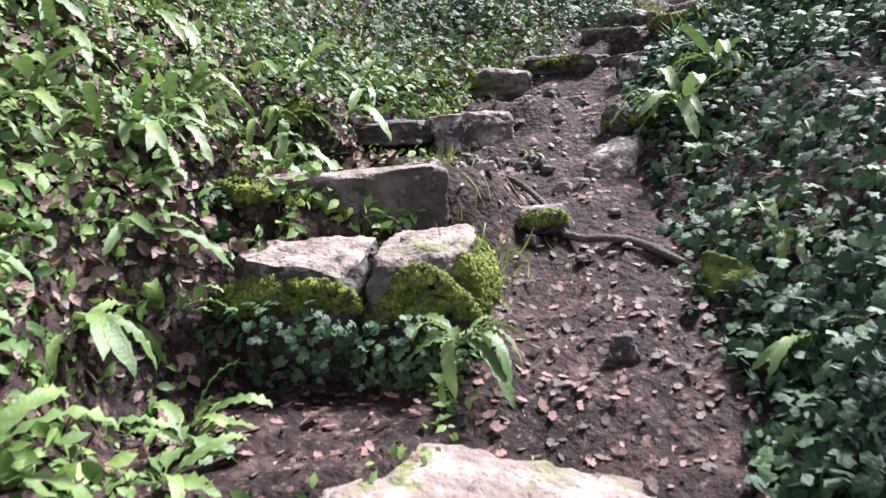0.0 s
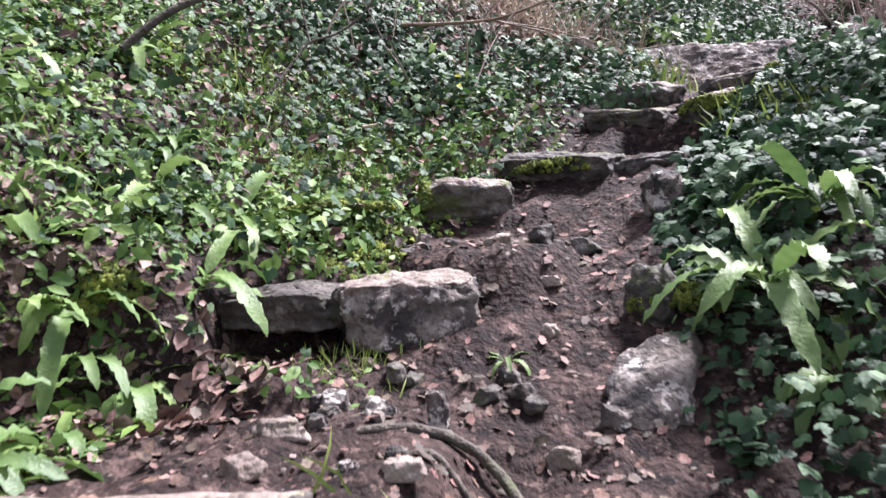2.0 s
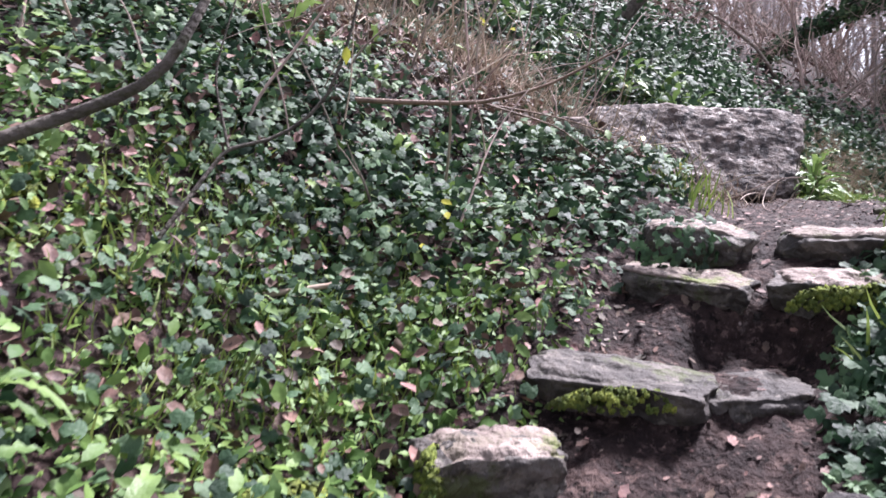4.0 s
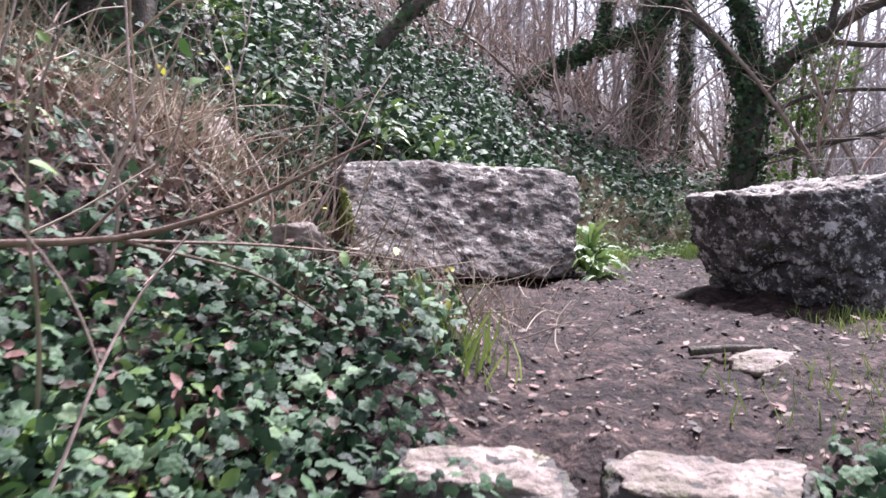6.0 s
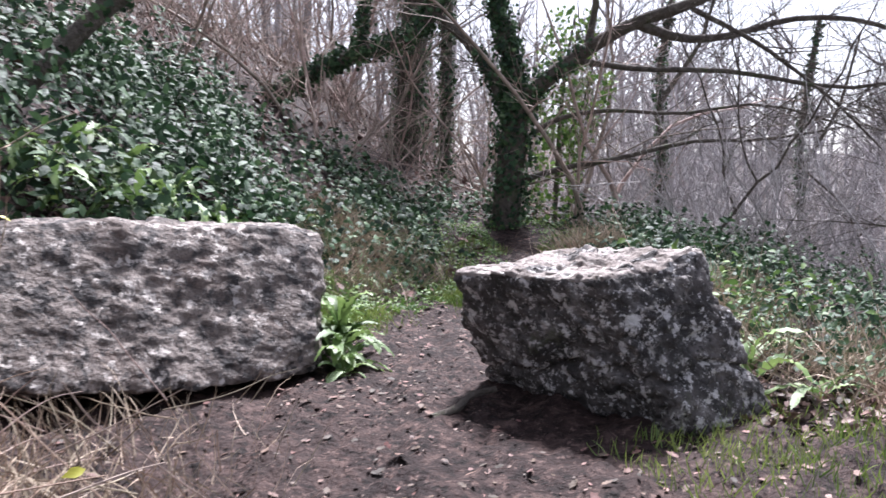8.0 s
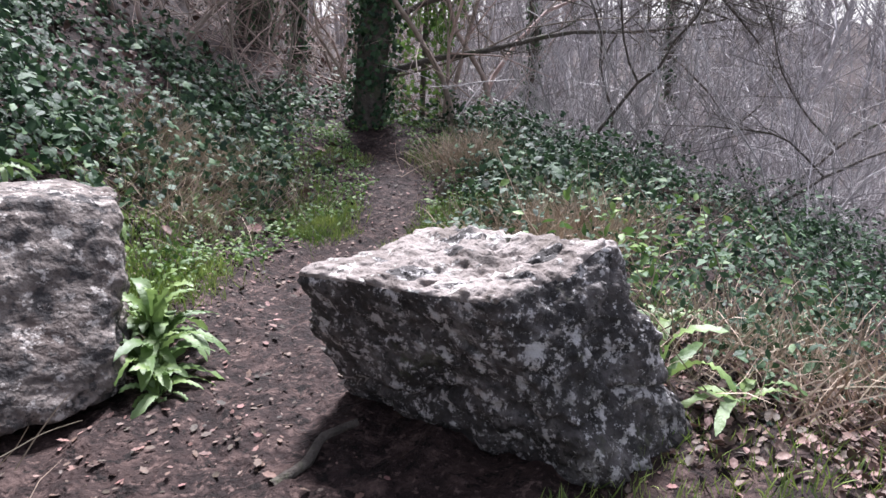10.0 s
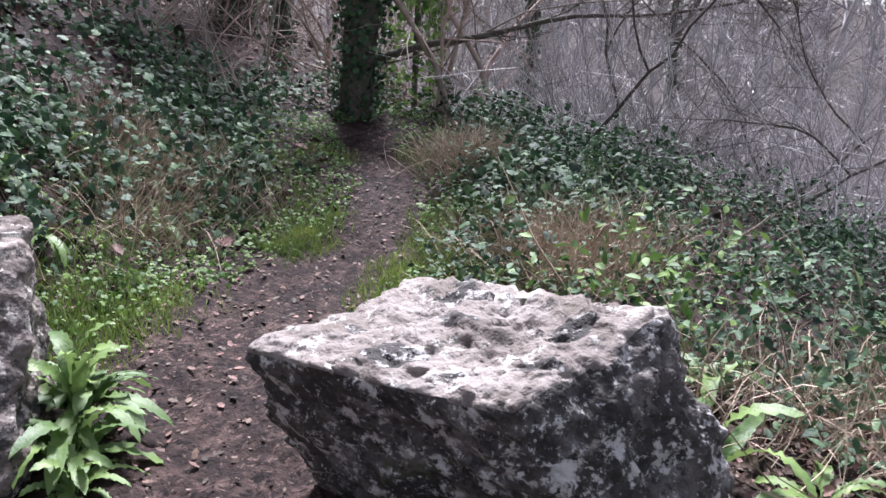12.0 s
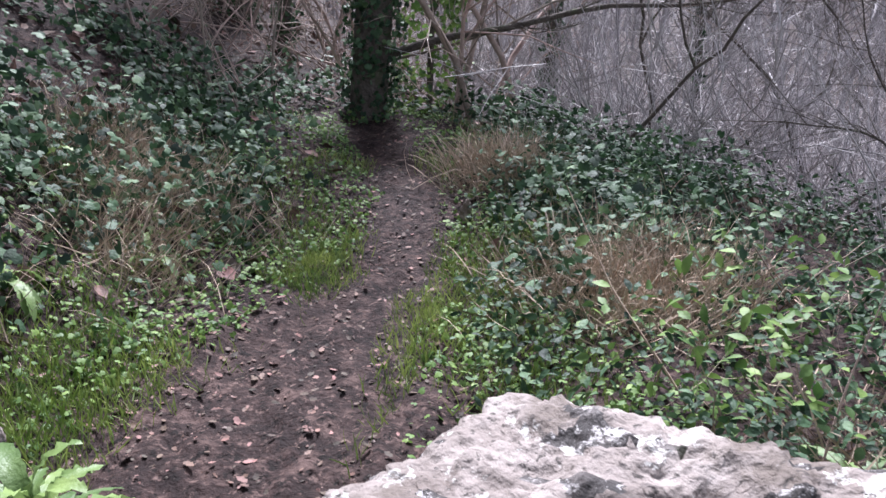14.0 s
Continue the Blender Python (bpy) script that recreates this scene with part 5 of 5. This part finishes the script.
for k in range(130):
    x, y = rng.uniform(-2.6, 0.6), rng.uniform(2.8, 8.0)
    if x > 0.1 * y - 0.5 and y < 4.5:
        continue
    z = height(x, y)
    t = rng.uniform(0.5, 1.5)
    l = bent((x, y, z - 0.05), (rng.normal(0.1, 0.3), rng.normal(0, 0.3), 1), t, 6, 0.13, 0)
    tagged(twig("dry_stem", l, rng.uniform(0.005, 0.012), 0.003, STEM, "stem", TWIG if k % 3 else STRAW, 4, forks=[bent(l[3], rng.normal(0, 1, 3) + (0, 0, 0.5), t * 0.4, 4, 0.15)],
                leaves=[(*l[4], rng.uniform(0.05, 0.1))] if k % 3 == 0 else ()), group="dry stems on the bank")
for k in range(30):
    x, y = rng.uniform(4.8, 7.8), rng.uniform(4.6, 8.6)
    if land(np.array([x]), np.array([y]))[1][0] < 1.2:
        continue
    z = height(x, y)
    t = rng.uniform(0.5, 1.3)
    l = bent((x, y, z - 0.05), (rng.normal(0.2, 0.5), rng.normal(0, 0.5), 0.8), t, 6, 0.12, -0.03)
    tagged(twig("dry_stem", l, 0.007, 0.002, "pale arching bramble cane on the slope", "stem", STRAW if k % 2 else TWIG, 4, leaves=[(*l[3], 0.09), (*l[4], 0.1)] if k % 2 else ()), group="bramble canes")
for k in range(120):
    x, y = rng.uniform(-1.6, 1.7), rng.uniform(4.3, 6.8)
    z = height(x, y)
    l = bent((x, y, z + rng.uniform(0, 0.12)), (rng.normal(0, 1), rng.normal(0, 1), 0.35), rng.uniform(0.3, 0.9), 6, 0.15, -0.04)
    tagged(twig("dead_cane", l, 0.005, 0.002, "dead tangled cane before the great block", "stem", STRAW if k % 2 else TWIG, 4), group="tangle of dead canes")
for x, y, z, s in ((-0.23, 2.88, 0.2, 0.06), (-0.2, 2.86, 0.12, 0.06), (-0.3, 2.8, 0.0, 0.05), (1.0, 4.18, 0.32, 0.05), (-0.55, 1.7, -0.33, 0.1)):
    tagged(strewn("leaf", OVAL_LEAF, np.array([(x, y, z)]), np.array([(0.0, -0.7, 0.6)]), np.array([s]), YELLOW if s < 0.09 else HERB, "", "", 0.2), "single bright leaf on the bank" if s > 0.09 else "single yellow leaf among the ivy", "leaf", kind="thing")
